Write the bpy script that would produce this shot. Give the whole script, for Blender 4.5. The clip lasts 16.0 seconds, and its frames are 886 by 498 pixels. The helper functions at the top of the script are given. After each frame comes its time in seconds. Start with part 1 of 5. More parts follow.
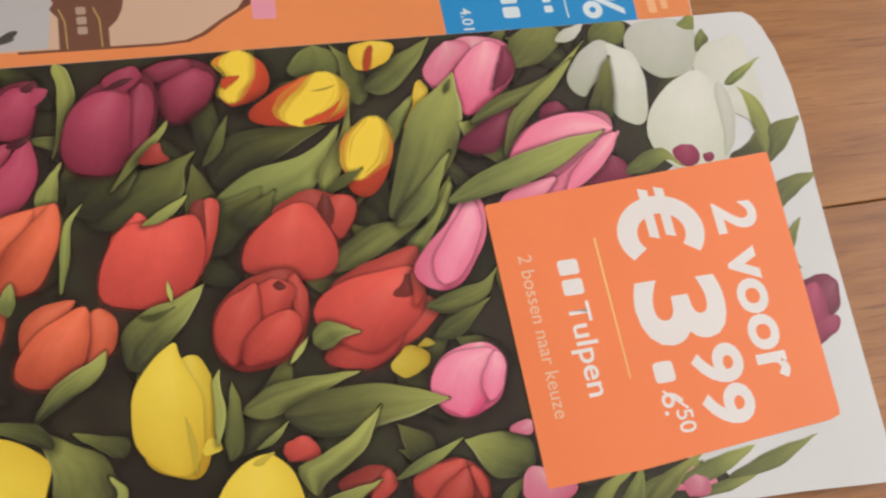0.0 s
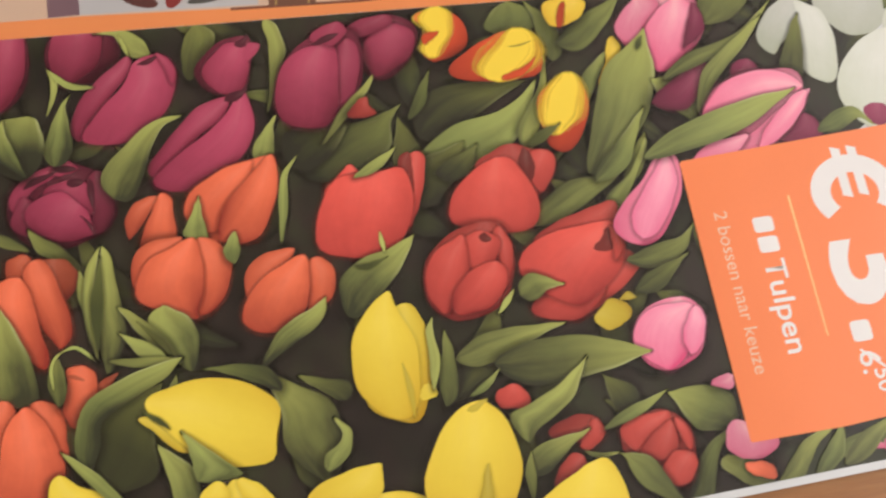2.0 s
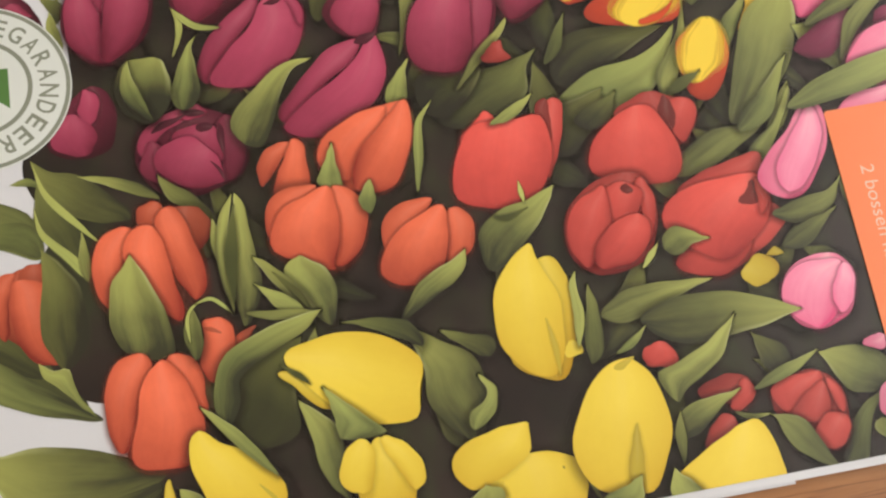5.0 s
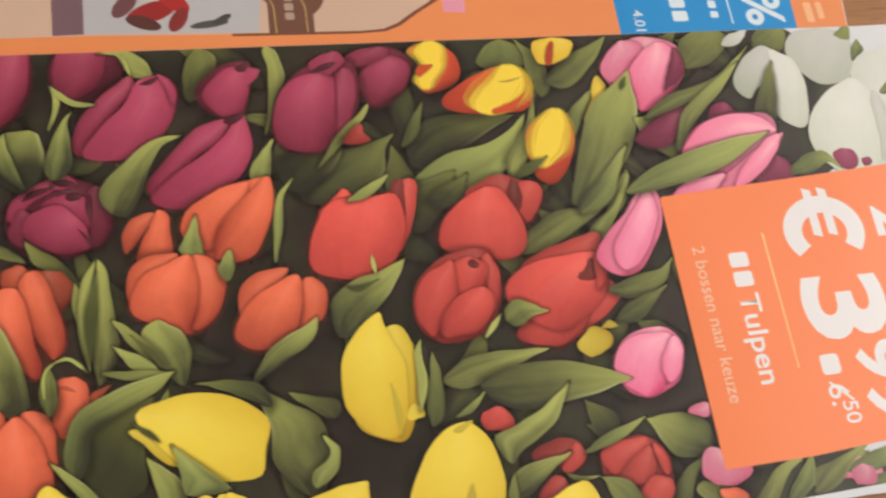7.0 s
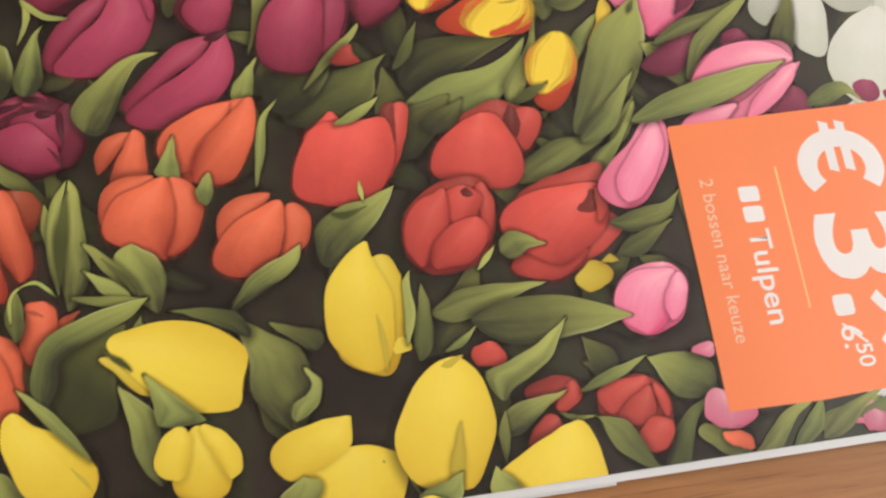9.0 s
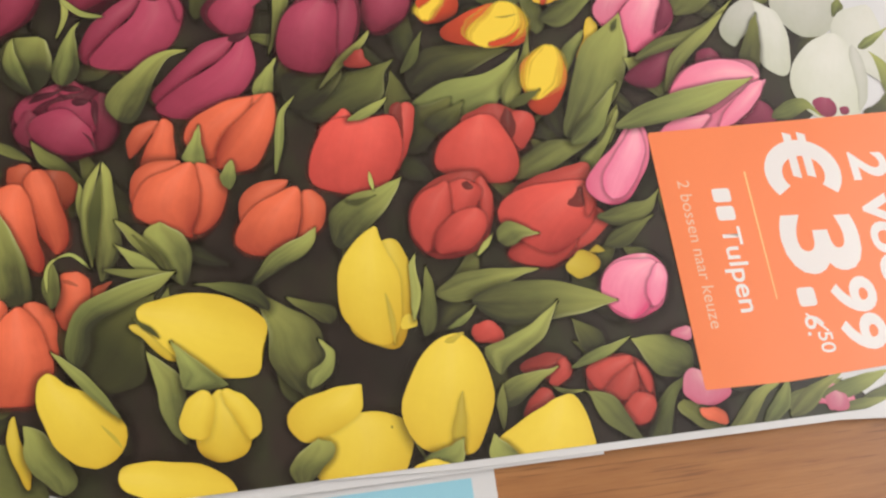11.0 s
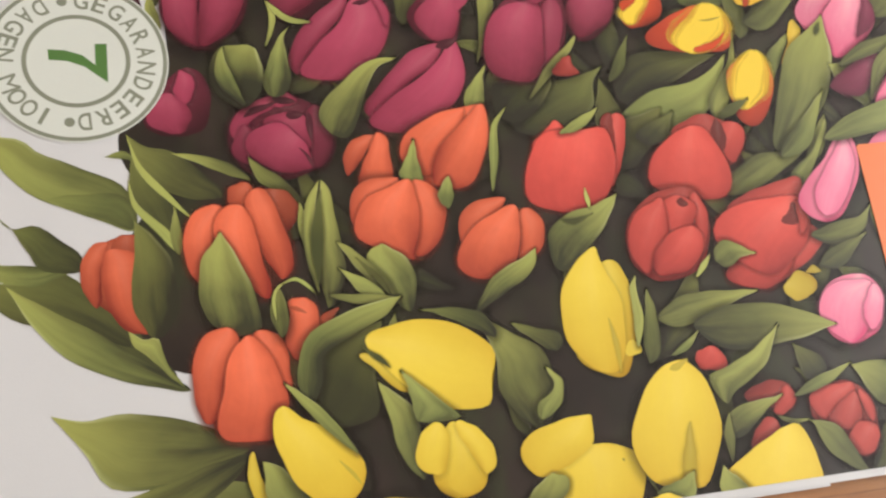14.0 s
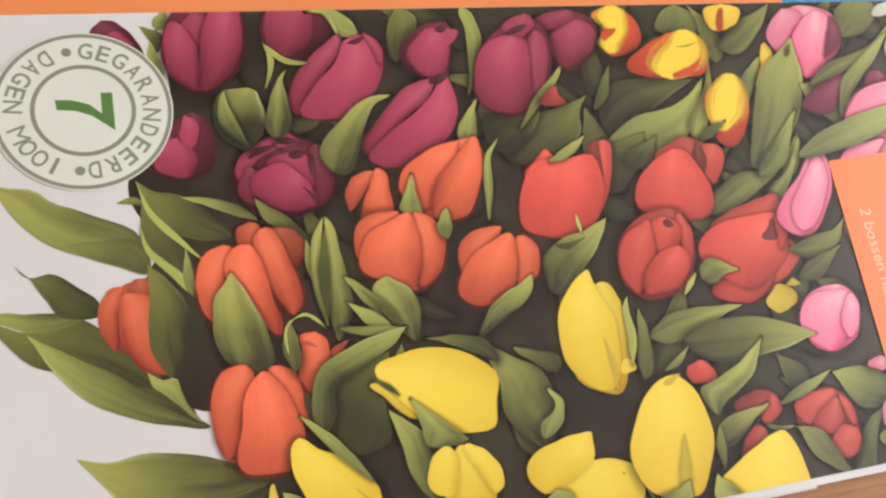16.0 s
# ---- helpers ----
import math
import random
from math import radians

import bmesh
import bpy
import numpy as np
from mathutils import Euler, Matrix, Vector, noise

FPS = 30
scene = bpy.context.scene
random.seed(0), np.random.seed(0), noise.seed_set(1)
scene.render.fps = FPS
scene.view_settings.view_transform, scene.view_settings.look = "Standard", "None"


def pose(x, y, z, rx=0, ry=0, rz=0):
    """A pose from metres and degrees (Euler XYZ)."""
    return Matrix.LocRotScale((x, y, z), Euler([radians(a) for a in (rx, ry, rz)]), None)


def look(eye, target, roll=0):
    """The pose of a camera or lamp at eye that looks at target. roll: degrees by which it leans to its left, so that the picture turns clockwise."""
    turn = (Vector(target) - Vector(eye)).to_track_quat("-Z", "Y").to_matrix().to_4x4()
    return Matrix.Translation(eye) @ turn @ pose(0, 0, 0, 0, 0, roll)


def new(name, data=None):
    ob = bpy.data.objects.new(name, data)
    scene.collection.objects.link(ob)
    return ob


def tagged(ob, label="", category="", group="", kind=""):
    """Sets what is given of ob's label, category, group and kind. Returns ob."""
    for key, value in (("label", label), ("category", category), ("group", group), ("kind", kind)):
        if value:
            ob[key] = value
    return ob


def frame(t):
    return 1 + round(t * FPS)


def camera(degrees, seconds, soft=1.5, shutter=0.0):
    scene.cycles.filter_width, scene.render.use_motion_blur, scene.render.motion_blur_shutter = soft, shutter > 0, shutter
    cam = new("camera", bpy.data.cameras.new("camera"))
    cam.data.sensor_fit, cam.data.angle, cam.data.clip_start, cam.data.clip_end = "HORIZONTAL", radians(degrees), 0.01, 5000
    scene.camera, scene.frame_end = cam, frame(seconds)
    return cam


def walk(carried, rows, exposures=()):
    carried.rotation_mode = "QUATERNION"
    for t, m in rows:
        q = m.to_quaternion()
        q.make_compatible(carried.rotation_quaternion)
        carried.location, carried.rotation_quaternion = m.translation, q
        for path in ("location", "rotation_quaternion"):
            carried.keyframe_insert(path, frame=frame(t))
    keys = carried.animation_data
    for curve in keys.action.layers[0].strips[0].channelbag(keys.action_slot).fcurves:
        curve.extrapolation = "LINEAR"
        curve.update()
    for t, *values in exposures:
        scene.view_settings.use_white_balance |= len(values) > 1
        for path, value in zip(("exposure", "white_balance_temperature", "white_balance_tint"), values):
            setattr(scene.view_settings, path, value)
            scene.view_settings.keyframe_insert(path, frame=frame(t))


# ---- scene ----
cam = camera(53.00, 16.0, soft=2.3, shutter=0.5)
# seconds, eye in metres, turn in degrees
PATH = [
    (0, -0.06547, -0.06162, 0.19402, 17.471, -12.017, -11.871),
    (0.5, -0.06837, -0.06144, 0.19570, 16.946, -10.832, -10.990),
    (1, -0.07725, -0.05949, 0.19104, 16.753, -11.475, -10.936),
    (1.5, -0.09071, -0.05965, 0.19043, 16.819, -11.577, -10.319),
    (2, -0.10002, -0.06093, 0.18872, 15.688, -9.067, -10.246),
    (2.5, -0.11128, -0.06037, 0.18009, 14.764, -10.044, -10.020),
    (3, -0.11860, -0.05690, 0.17681, 12.578, -9.297, -8.460),
    (3.5, -0.12391, -0.05427, 0.17670, 12.627, -8.451, -8.642),
    (6, -0.12650, -0.06197, 0.17319, 14.881, -10.084, -10.225),
    (6.5, -0.12386, -0.05747, 0.18364, 14.441, -11.964, -10.020),
    (7, -0.10777, -0.06511, 0.19172, 18.262, -11.887, -9.353),
    (7.5, -0.09740, -0.06678, 0.19093, 17.870, -11.538, -9.515),
    (8, -0.09242, -0.06372, 0.18823, 17.610, -11.887, -9.884),
    (8.5, -0.09306, -0.06705, 0.17982, 17.055, -11.691, -9.396),
    (9, -0.10080, -0.07154, 0.18018, 16.061, -11.124, -8.449),
    (11.5, -0.12251, -0.08810, 0.19215, 19.216, -14.343, -7.846),
    (12, -0.13430, -0.08399, 0.19366, 18.744, -13.989, -6.957),
    (12.5, -0.14542, -0.07993, 0.18797, 18.865, -13.938, -7.081),
    (13, -0.15033, -0.07828, 0.18347, 18.982, -13.570, -7.652),
    (13.5, -0.14990, -0.07033, 0.17661, 17.820, -13.371, -8.054),
    (14, -0.15777, -0.06527, 0.17404, 16.143, -13.751, -7.627),
    (14.5, -0.16381, -0.06259, 0.17565, 16.261, -14.980, -8.672),
    (15, -0.16873, -0.05999, 0.17978, 17.214, -15.267, -8.743),
    (15.5, -0.16964, -0.05860, 0.18013, 16.902, -15.591, -9.344),
    (16, -0.16623, -0.05932, 0.18149, 16.623, -15.178, -10.226),
]
walk(cam, [(t, pose(x, y, z, rx, ry, rz)) for t, x, y, z, rx, ry, rz in PATH], [(0.0, -0.26), (1.0, -0.24), (1.5, -0.36), (2.0, -0.09), (3.5, 0.0), (7.0, -0.13), (8.5, -0.13), (9.0, -0.1), (12.5, -0.08), (14.5, 0.0), (16.0, 0.05)])

# ---- world and light ----
world = bpy.data.worlds.new("world")
scene.world = world
world.use_nodes = True
wn = world.node_tree
sky = wn.nodes.new("ShaderNodeTexSky")
sky.sky_type, sky.sun_disc = "NISHITA", False
sky.sun_elevation, sky.sun_rotation = radians(35), radians(20)
wn.nodes["Background"].inputs["Strength"].default_value = 0.12
wn.links.new(sky.outputs["Color"], wn.nodes["Background"].inputs["Color"])

MM = 0.001
TABLE_Z = -0.0022          # the tabletop; the open page lies at z = 0
FLOOR_Z = TABLE_Z - 0.75
ROOM = (-2.4, 2.6, -1.9, 1.7, 1.75)   # x0, x1, y0, y1, ceiling

# no source is seen: this lamp stands in for an assumed window at +x
assumed_lamp = bpy.data.lights.new("assumed_window_light", "AREA")
assumed_lamp.shape, assumed_lamp.size, assumed_lamp.size_y = "RECTANGLE", 1.75, 1.35
assumed_lamp.energy, assumed_lamp.color = 118, (1.0, 0.985, 0.985)
new("assumed_window_light", assumed_lamp).matrix_world = look((2.57, 0.0, 0.85), (-0.05, 0.0, 0.0))


# ---- materials ----
def lin(r, g, b):
    """Linear colour from 0..255 values."""
    return tuple(((v / 255 + 0.055) / 1.055) ** 2.4 if v > 10 else v / 255 / 12.92 for v in (r, g, b))


class Nodes:
    """Small helper round a node material."""

    def __init__(self, name, rough=0.5, spec=0.3):
        self.mat = bpy.data.materials.new(name)
        self.mat.use_nodes = True
        self.tree = self.mat.node_tree
        self.out = self.tree.nodes["Principled BSDF"]
        self.out.inputs["Roughness"].default_value = rough
        self.out.inputs["Specular IOR Level"].default_value = spec

    def add(self, kind, **sets):
        node = self.tree.nodes.new(kind)
        for key, value in sets.items():
            setattr(node, key, value)
        return node

    def link(self, a, b):
        self.tree.links.new(a, b)

    def put(self, socket, value):
        if isinstance(value, bpy.types.NodeSocket):
            self.link(value, socket)
        elif isinstance(value, (tuple, list)) and len(value) == 3 and socket.type == "RGBA":
            socket.default_value = (*value, 1)
        else:
            socket.default_value = value

    def math(self, op, a, b=0.0, clamp=False):
        node = self.add("ShaderNodeMath", operation=op, use_clamp=clamp)
        self.put(node.inputs[0], a)
        self.put(node.inputs[1], b)
        return node.outputs[0]

    def mix(self, f, a, b, blend="MIX"):
        node = self.add("ShaderNodeMix", data_type="RGBA", blend_type=blend)
        self.put(node.inputs[0], f)
        self.put(node.inputs[6], a)
        self.put(node.inputs[7], b)
        return node.outputs[2]

    def ramp(self, f, *stops):
        node = self.add("ShaderNodeValToRGB")
        el = node.color_ramp.elements
        while len(el) < len(stops):
            el.new(0.5)
        for e, (p, c) in zip(el, stops):
            e.position = p
            e.color = (*c, 1) if isinstance(c, tuple) else (c, c, c, 1)
        self.put(node.inputs[0], f)
        return node.outputs[0]

    def noise(self, vec, scale, detail=3.0, rough=0.5, stretch=None):
        if stretch:
            m = self.add("ShaderNodeMapping")
            self.link(vec, m.inputs[0])
            m.inputs["Scale"].default_value = stretch
            vec = m.outputs[0]
        node = self.add("ShaderNodeTexNoise")
        node.inputs["Scale"].default_value, node.inputs["Detail"].default_value = scale, detail
        node.inputs["Roughness"].default_value = rough
        self.link(vec, node.inputs["Vector"])
        return node.outputs[0]

    def bump(self, height, strength, distance):
        node = self.add("ShaderNodeBump")
        node.inputs["Strength"].default_value, node.inputs["Distance"].default_value = strength, distance
        self.link(height, node.inputs["Height"])
        self.link(node.outputs[0], self.out.inputs["Normal"])

    def colour(self, c):
        self.put(self.out.inputs["Base Color"], c)
        return self.mat


def place(n):
    return n.add("ShaderNodeNewGeometry").outputs["Position"]


def paper_relief(n):
    """Slow waves and fine tooth of thin coated paper."""
    p = place(n)
    h = n.math("ADD", n.math("MULTIPLY", n.noise(p, 14, 1), 1.0), n.math("MULTIPLY", n.noise(p, 1800, 2), 0.012))
    n.bump(h, 0.5, 0.003)
    return p


def paper_material(name, rgb, gloss=0.42):
    n = Nodes(name, gloss, 0.35)
    p = paper_relief(n)
    f = n.math("ADD", n.math("MULTIPLY", n.noise(p, 25, 3), 0.10), n.math("MULTIPLY", n.noise(p, 900, 2), 0.05))
    return n.colour(n.mix(f, rgb, tuple(v * 0.72 for v in rgb)))


def ink_material(name, gloss=0.42):
    """Even ink in the piece's own colour, with the faint mottle of offset print."""
    n = Nodes(name, gloss, 0.35)
    p = paper_relief(n)
    base = n.add("ShaderNodeObjectInfo").outputs["Color"]
    f = n.math("ADD", n.math("MULTIPLY", n.noise(p, 60, 3), 0.16), n.math("MULTIPLY", n.noise(p, 2200, 2), 0.10))
    return n.colour(n.mix(f, base, n.mix(1.0, base, (0.72, 0.68, 0.66), "MULTIPLY")))


def printed(n):
    """Place on a printed petal or leaf (across, along), its ink density and a shift of its own for the grain."""
    info = n.add("ShaderNodeObjectInfo")
    uv = n.add("ShaderNodeUVMap", uv_map="UVMap").outputs[0]
    sep = n.add("ShaderNodeSeparateXYZ")
    n.link(uv, sep.inputs[0])
    ink = n.add("ShaderNodeSeparateXYZ")
    n.link(n.add("ShaderNodeUVMap", uv_map="ink").outputs[0], ink.inputs[0])
    shift = n.add("ShaderNodeVectorMath", operation="ADD")
    n.link(uv, shift.inputs[0])
    n.link(info.outputs["Random"], shift.inputs[1])
    return info, sep.outputs[0], sep.outputs[1], ink.outputs[0], shift.outputs[0]


def petal_ink(name, deep, pale=0.12, ribbed=0.14, cloudy=0.34):
    """The printed photograph of a petal: fine ribs along it, a highlight up its middle and shade where it turns away,
    both put into the ink.
    """
    n = Nodes(name, 0.42, 0.35)
    paper_relief(n)
    info, u, v, ink, co = printed(n)
    ribs = n.noise(co, 1.0, 4, 0.6, (22, 1.6, 1))
    cloud = n.noise(co, 2.6, 3, 0.55)
    dark = n.math("ADD", ink, n.math("MULTIPLY", n.math("SUBTRACT", ribs, 0.5), ribbed))
    dark = n.math("ADD", dark, n.math("MULTIPLY", n.math("SUBTRACT", cloud, 0.5), cloudy), True)
    base = info.outputs["Color"]
    middle = n.math("SUBTRACT", 1.0, n.math("ABSOLUTE", n.math("SUBTRACT", n.math("MULTIPLY", u, 2.0), 1.0)))
    glow = n.math("MULTIPLY", n.math("MULTIPLY", middle, n.ramp(v, (0.2, 0.0), (0.75, 1.0))), n.noise(co, 1.0, 3, 0.55, (5, 1.5, 1)))
    light = n.ramp(glow, (0.12, 0.0), (0.55, pale))
    dark = n.math("ADD", dark, n.math("MULTIPLY", n.math("SUBTRACT", n.noise(place(n), 260, 3, 0.6), 0.5), cloudy * 0.6), True)
    col = n.mix(light, base, n.mix(0.4, base, (0.95, 0.78, 0.70)))
    return n.colour(n.mix(dark, col, n.mix(1.0, col, deep, "MULTIPLY")))


def streak_ink(name):
    """Red flames on a yellow petal: they fray out into fine streaks at their sides."""
    n = Nodes(name, 0.42, 0.35)
    info, u, v, ink, co = printed(n)
    middle = n.math("SUBTRACT", 1.0, n.math("ABSOLUTE", n.math("SUBTRACT", n.math("MULTIPLY", u, 2.0), 1.0)))
    ends = n.math("MULTIPLY", n.math("MULTIPLY", v, n.math("SUBTRACT", 1.0, v)), 4.0)
    a = n.math("MINIMUM", middle, n.math("MULTIPLY", ends, 1.5))
    a = n.math("ADD", a, n.math("MULTIPLY", n.math("SUBTRACT", n.noise(co, 1.0, 3, 0.6, (14, 1.5, 1)), 0.5), 0.9))
    see = n.add("ShaderNodeBsdfTransparent")
    mix = n.add("ShaderNodeMixShader")
    n.link(n.ramp(a, (0.0, 0.0), (0.55, 0.92)), mix.inputs[0])
    n.link(see.outputs[0], mix.inputs[1])
    n.link(n.out.outputs[0], mix.inputs[2])
    n.link(mix.outputs[0], n.tree.nodes["Material Output"].inputs[0])
    return n.colour(info.outputs["Color"])


def leaf_ink(name):
    """The printed photograph of a tulip leaf: parallel veins, cloudy greens, a pale rim on one side."""
    n = Nodes(name, 0.42, 0.35)
    paper_relief(n)
    info, u, v, ink, co = printed(n)
    veins = n.noise(co, 1.0, 3, 0.6, (36, 1.3, 1))
    cloud = n.noise(co, 2.4, 3, 0.55)
    dark = n.math("ADD", ink, n.math("MULTIPLY", n.math("SUBTRACT", veins, 0.47), 0.16))
    fold = n.noise(co, 1.0, 2, 0.5, (3.2, 0.7, 1))
    dark = n.math("ADD", dark, n.math("MULTIPLY", n.math("SUBTRACT", fold, 0.46), 0.7))
    dark = n.math("ADD", dark, n.math("MULTIPLY", n.math("SUBTRACT", cloud, 0.48), 0.7), True)
    side = n.mix(n.math("GREATER_THAN", info.outputs["Random"], 0.5), u, n.math("SUBTRACT", 1.0, u))
    rim = n.math("MULTIPLY", n.ramp(side, (0.88, 0.0), (0.96, 1.0)), n.ramp(v, (0.5, 0.0), (0.95, 0.7)))
    base = info.outputs["Color"]
    base = n.mix(n.math("MULTIPLY", n.math("FRACT", n.math("MULTIPLY", info.outputs["Random"], 7.3)), 0.7), base, n.mix(1.0, base, (0.80, 0.93, 1.0), "MULTIPLY"))
    col = n.mix(dark, base, n.mix(0.7, n.mix(1.0, base, (0.20, 0.22, 0.26), "MULTIPLY"), lin(46, 42, 33)))
    col = n.mix(n.math("MULTIPLY", n.ramp(v, (0.45, 0.0), (1.0, 0.5)), info.outputs["Alpha"]), col, lin(182, 184, 98))
    return n.colour(n.mix(n.math("MULTIPLY", rim, info.outputs["Alpha"]), col, lin(198, 202, 146)))


def rim_ink(name, strength, tint=None):
    """The dark that a petal or leaf of the photograph throws on what lies behind it, fading outwards."""
    n = Nodes(name, 0.42, 0.35)
    info, u, v, ink, co = printed(n)
    see = n.add("ShaderNodeBsdfTransparent")
    mix = n.add("ShaderNodeMixShader")
    n.link(n.math("MULTIPLY", n.math("POWER", ink, 1.4), strength), mix.inputs[0])
    n.link(see.outputs[0], mix.inputs[1])
    n.link(n.out.outputs[0], mix.inputs[2])
    n.link(mix.outputs[0], n.tree.nodes["Material Output"].inputs[0])
    return n.colour(n.mix(1.0, info.outputs["Color"], tint, "MULTIPLY") if tint else lin(44, 36, 32))


def ground_ink(name):
    """The deep of the bouquet in the photograph: near black, with stems and leaves just guessed at."""
    n = Nodes(name, 0.42, 0.35)
    p = paper_relief(n)
    base = n.add("ShaderNodeObjectInfo").outputs["Color"]
    patch = n.ramp(n.noise(p, 70, 3, 0.6, (1.0, 0.5, 1.0)), (0.42, 0.0), (0.62, 0.8))
    col = n.mix(patch, base, lin(52, 56, 34))
    return n.colour(n.mix(n.ramp(n.noise(p, 45, 2), (0.45, 0.0), (0.6, 0.7)), col, lin(30, 24, 20)))


def wood_material(name):
    n = Nodes(name, 0.38, 0.4)
    co = n.add("ShaderNodeTexCoord").outputs["Object"]
    info = n.add("ShaderNodeObjectInfo")
    shift = n.add("ShaderNodeVectorMath", operation="ADD")
    n.link(co, shift.inputs[0])
    n.link(info.outputs["Random"], shift.inputs[1])
    v = shift.outputs[0]
    broad = n.noise(v, 1.0, 3, 0.5, (6, 40, 10))
    grain = n.noise(v, 1.0, 5, 0.65, (26, 300, 60))
    pores = n.noise(v, 1.0, 2, 0.5, (60, 1500, 200))
    col = n.ramp(n.math("ADD", n.math("MULTIPLY", broad, 0.55), n.math("MULTIPLY", grain, 0.45)),
                 (0.30, lin(122, 78, 42)), (0.48, lin(154, 103, 58)), (0.66, lin(176, 124, 74)))
    col = n.mix(n.math("MULTIPLY", n.ramp(pores, (0.58, 0.0), (0.70, 1.0)), 0.45), col, lin(84, 46, 26))
    n.bump(n.math("ADD", grain, n.math("MULTIPLY", pores, -0.6)), 0.25, 0.0006)
    return n.colour(col)


def plain_material(name, rgb, rough=0.8):
    n = Nodes(name, rough, 0.2)
    p = place(n)
    f = n.math("ADD", n.math("MULTIPLY", n.noise(p, 2.0, 3), 0.15), n.math("MULTIPLY", n.noise(p, 120, 2), 0.08))
    n.bump(n.noise(p, 300, 2), 0.2, 0.001)
    return n.colour(n.mix(f, rgb, tuple(c * 0.8 for c in rgb)))


PAPER = paper_material("coated_paper", (0.665, 0.672, 0.69))
INK = ink_material("printed_ink")
PETAL = petal_ink("petal_print", (0.30, 0.17, 0.22))
PETAL_YELLOW = petal_ink("yellow_petal_print", (0.62, 0.46, 0.16), pale=0.10, ribbed=0.07, cloudy=0.2)
PETAL_PINK = petal_ink("pink_petal_print", (0.74, 0.22, 0.42), pale=0.6, ribbed=0.3)
PETAL_WHITE = petal_ink("white_petal_print", (0.62, 0.66, 0.50), pale=0.1, ribbed=0.12)
PETAL_FLAME = petal_ink("flame_petal_print", (0.60, 0.34, 0.12), pale=0.12, ribbed=0.3)
STREAK = streak_ink("flame_streak_print")
LEAF = leaf_ink("leaf_print")
GROUND = ground_ink("dark_ground_print")
BEHIND = rim_ink("dark_behind_print", 0.75)
BEHIND_PALE = rim_ink("pale_behind_print", 0.25)
CREASE = rim_ink("crease_print", 0.7, (0.30, 0.20, 0.24))
WOOD = wood_material("varnished_wood")
WALL = plain_material("wall_paint", (0.74, 0.71, 0.66))
FLOOR = plain_material("floor_boards", (0.30, 0.22, 0.15), 0.5)

# ---- mesh helpers ----
LAYER = 0.00000025
layer = [1]


def part(name, bm, material, parent=None, label="", colour=None):
    me = bpy.data.meshes.new(name)
    bm.to_mesh(me)
    bm.free()
    for m in material if isinstance(material, tuple) else (material,):
        me.materials.append(m)
    ob = new(name, me)
    ob.parent = parent
    if colour:
        ob.color = (*colour, 1)[:4]
    return tagged(ob, label)


def next_z():
    layer[0] += 1
    return layer[0] * LAYER


def box(bm, x0, x1, y0, y1, z0, z1, bevel=0.0):
    made = bmesh.ops.create_cube(bm, size=1, matrix=Matrix.LocRotScale(((x0 + x1) / 2, (y0 + y1) / 2, (z0 + z1) / 2), None, (x1 - x0, y1 - y0, z1 - z0)))
    if bevel:
        edges = list({e for v in made["verts"] for e in v.link_edges})
        bmesh.ops.bevel(bm, geom=edges, offset=bevel, segments=2, affect="EDGES", profile=0.5)
    return bm


def sheet(outline, z0, z1):
    """A sheet of paper from its outline in millimetres."""
    bm = bmesh.new()
    face = bm.faces.new([bm.verts.new((x * MM, y * MM, z0)) for x, y in outline])
    up = bmesh.ops.extrude_face_region(bm, geom=[face])
    for v in up["geom"]:
        if isinstance(v, bmesh.types.BMVert):
            v.co.z = z1
    bmesh.ops.recalc_face_normals(bm, faces=bm.faces)
    bmesh.ops.triangulate(bm, faces=[f for f in bm.faces if len(f.verts) > 4])
    return bm


def flat(outline, z=None):
    bm = bmesh.new()
    z = next_z() if z is None else z
    face = bm.faces.new([bm.verts.new((x * MM, y * MM, z)) for x, y in outline])
    face.normal_update()
    if face.normal.z < 0:
        face.normal_flip()
    bmesh.ops.triangulate(bm, faces=[face])
    return bm


def ellipse(cx, cy, rx, ry, turn=0.0, n=48, a0=0.0, a1=360.0):
    c, s = math.cos(radians(turn)), math.sin(radians(turn))
    pts = []
    for i in range(n):
        a = radians(a0 + (a1 - a0) * i / (n if a1 - a0 >= 360 else n - 1))
        x, y = rx * math.cos(a), ry * math.sin(a)
        pts.append((cx + x * c - y * s, cy + x * s + y * c))
    return pts


def rounded(x0, y0, x1, y1, r, n=5):
    pts = []
    for cx, cy, a in ((x1 - r, y1 - r, 0), (x0 + r, y1 - r, 90), (x0 + r, y0 + r, 180), (x1 - r, y0 + r, 270)):
        for i in range(n + 1):
            b = radians(a + 90 * i / n)
            pts.append((cx + r * math.cos(b), cy + r * math.sin(b)))
    return pts


# the printed picture ends at the fold and at the white margin
PRINT_TOP, PRINT_BOTTOM = 46.65, -76.0
PAGE_RIGHT = 92.3


def trim_print(bm):
    for co, no in (((0, PRINT_TOP * MM, 0), (0, 1, 0)), ((0, PRINT_BOTTOM * MM, 0), (0, -1, 0)), ((PAGE_RIGHT * MM, 0, 0), (1, -0.066, 0))):
        bmesh.ops.bisect_plane(bm, geom=bm.verts[:] + bm.edges[:] + bm.faces[:], plane_co=co, plane_no=no, clear_outer=True)
    return bm


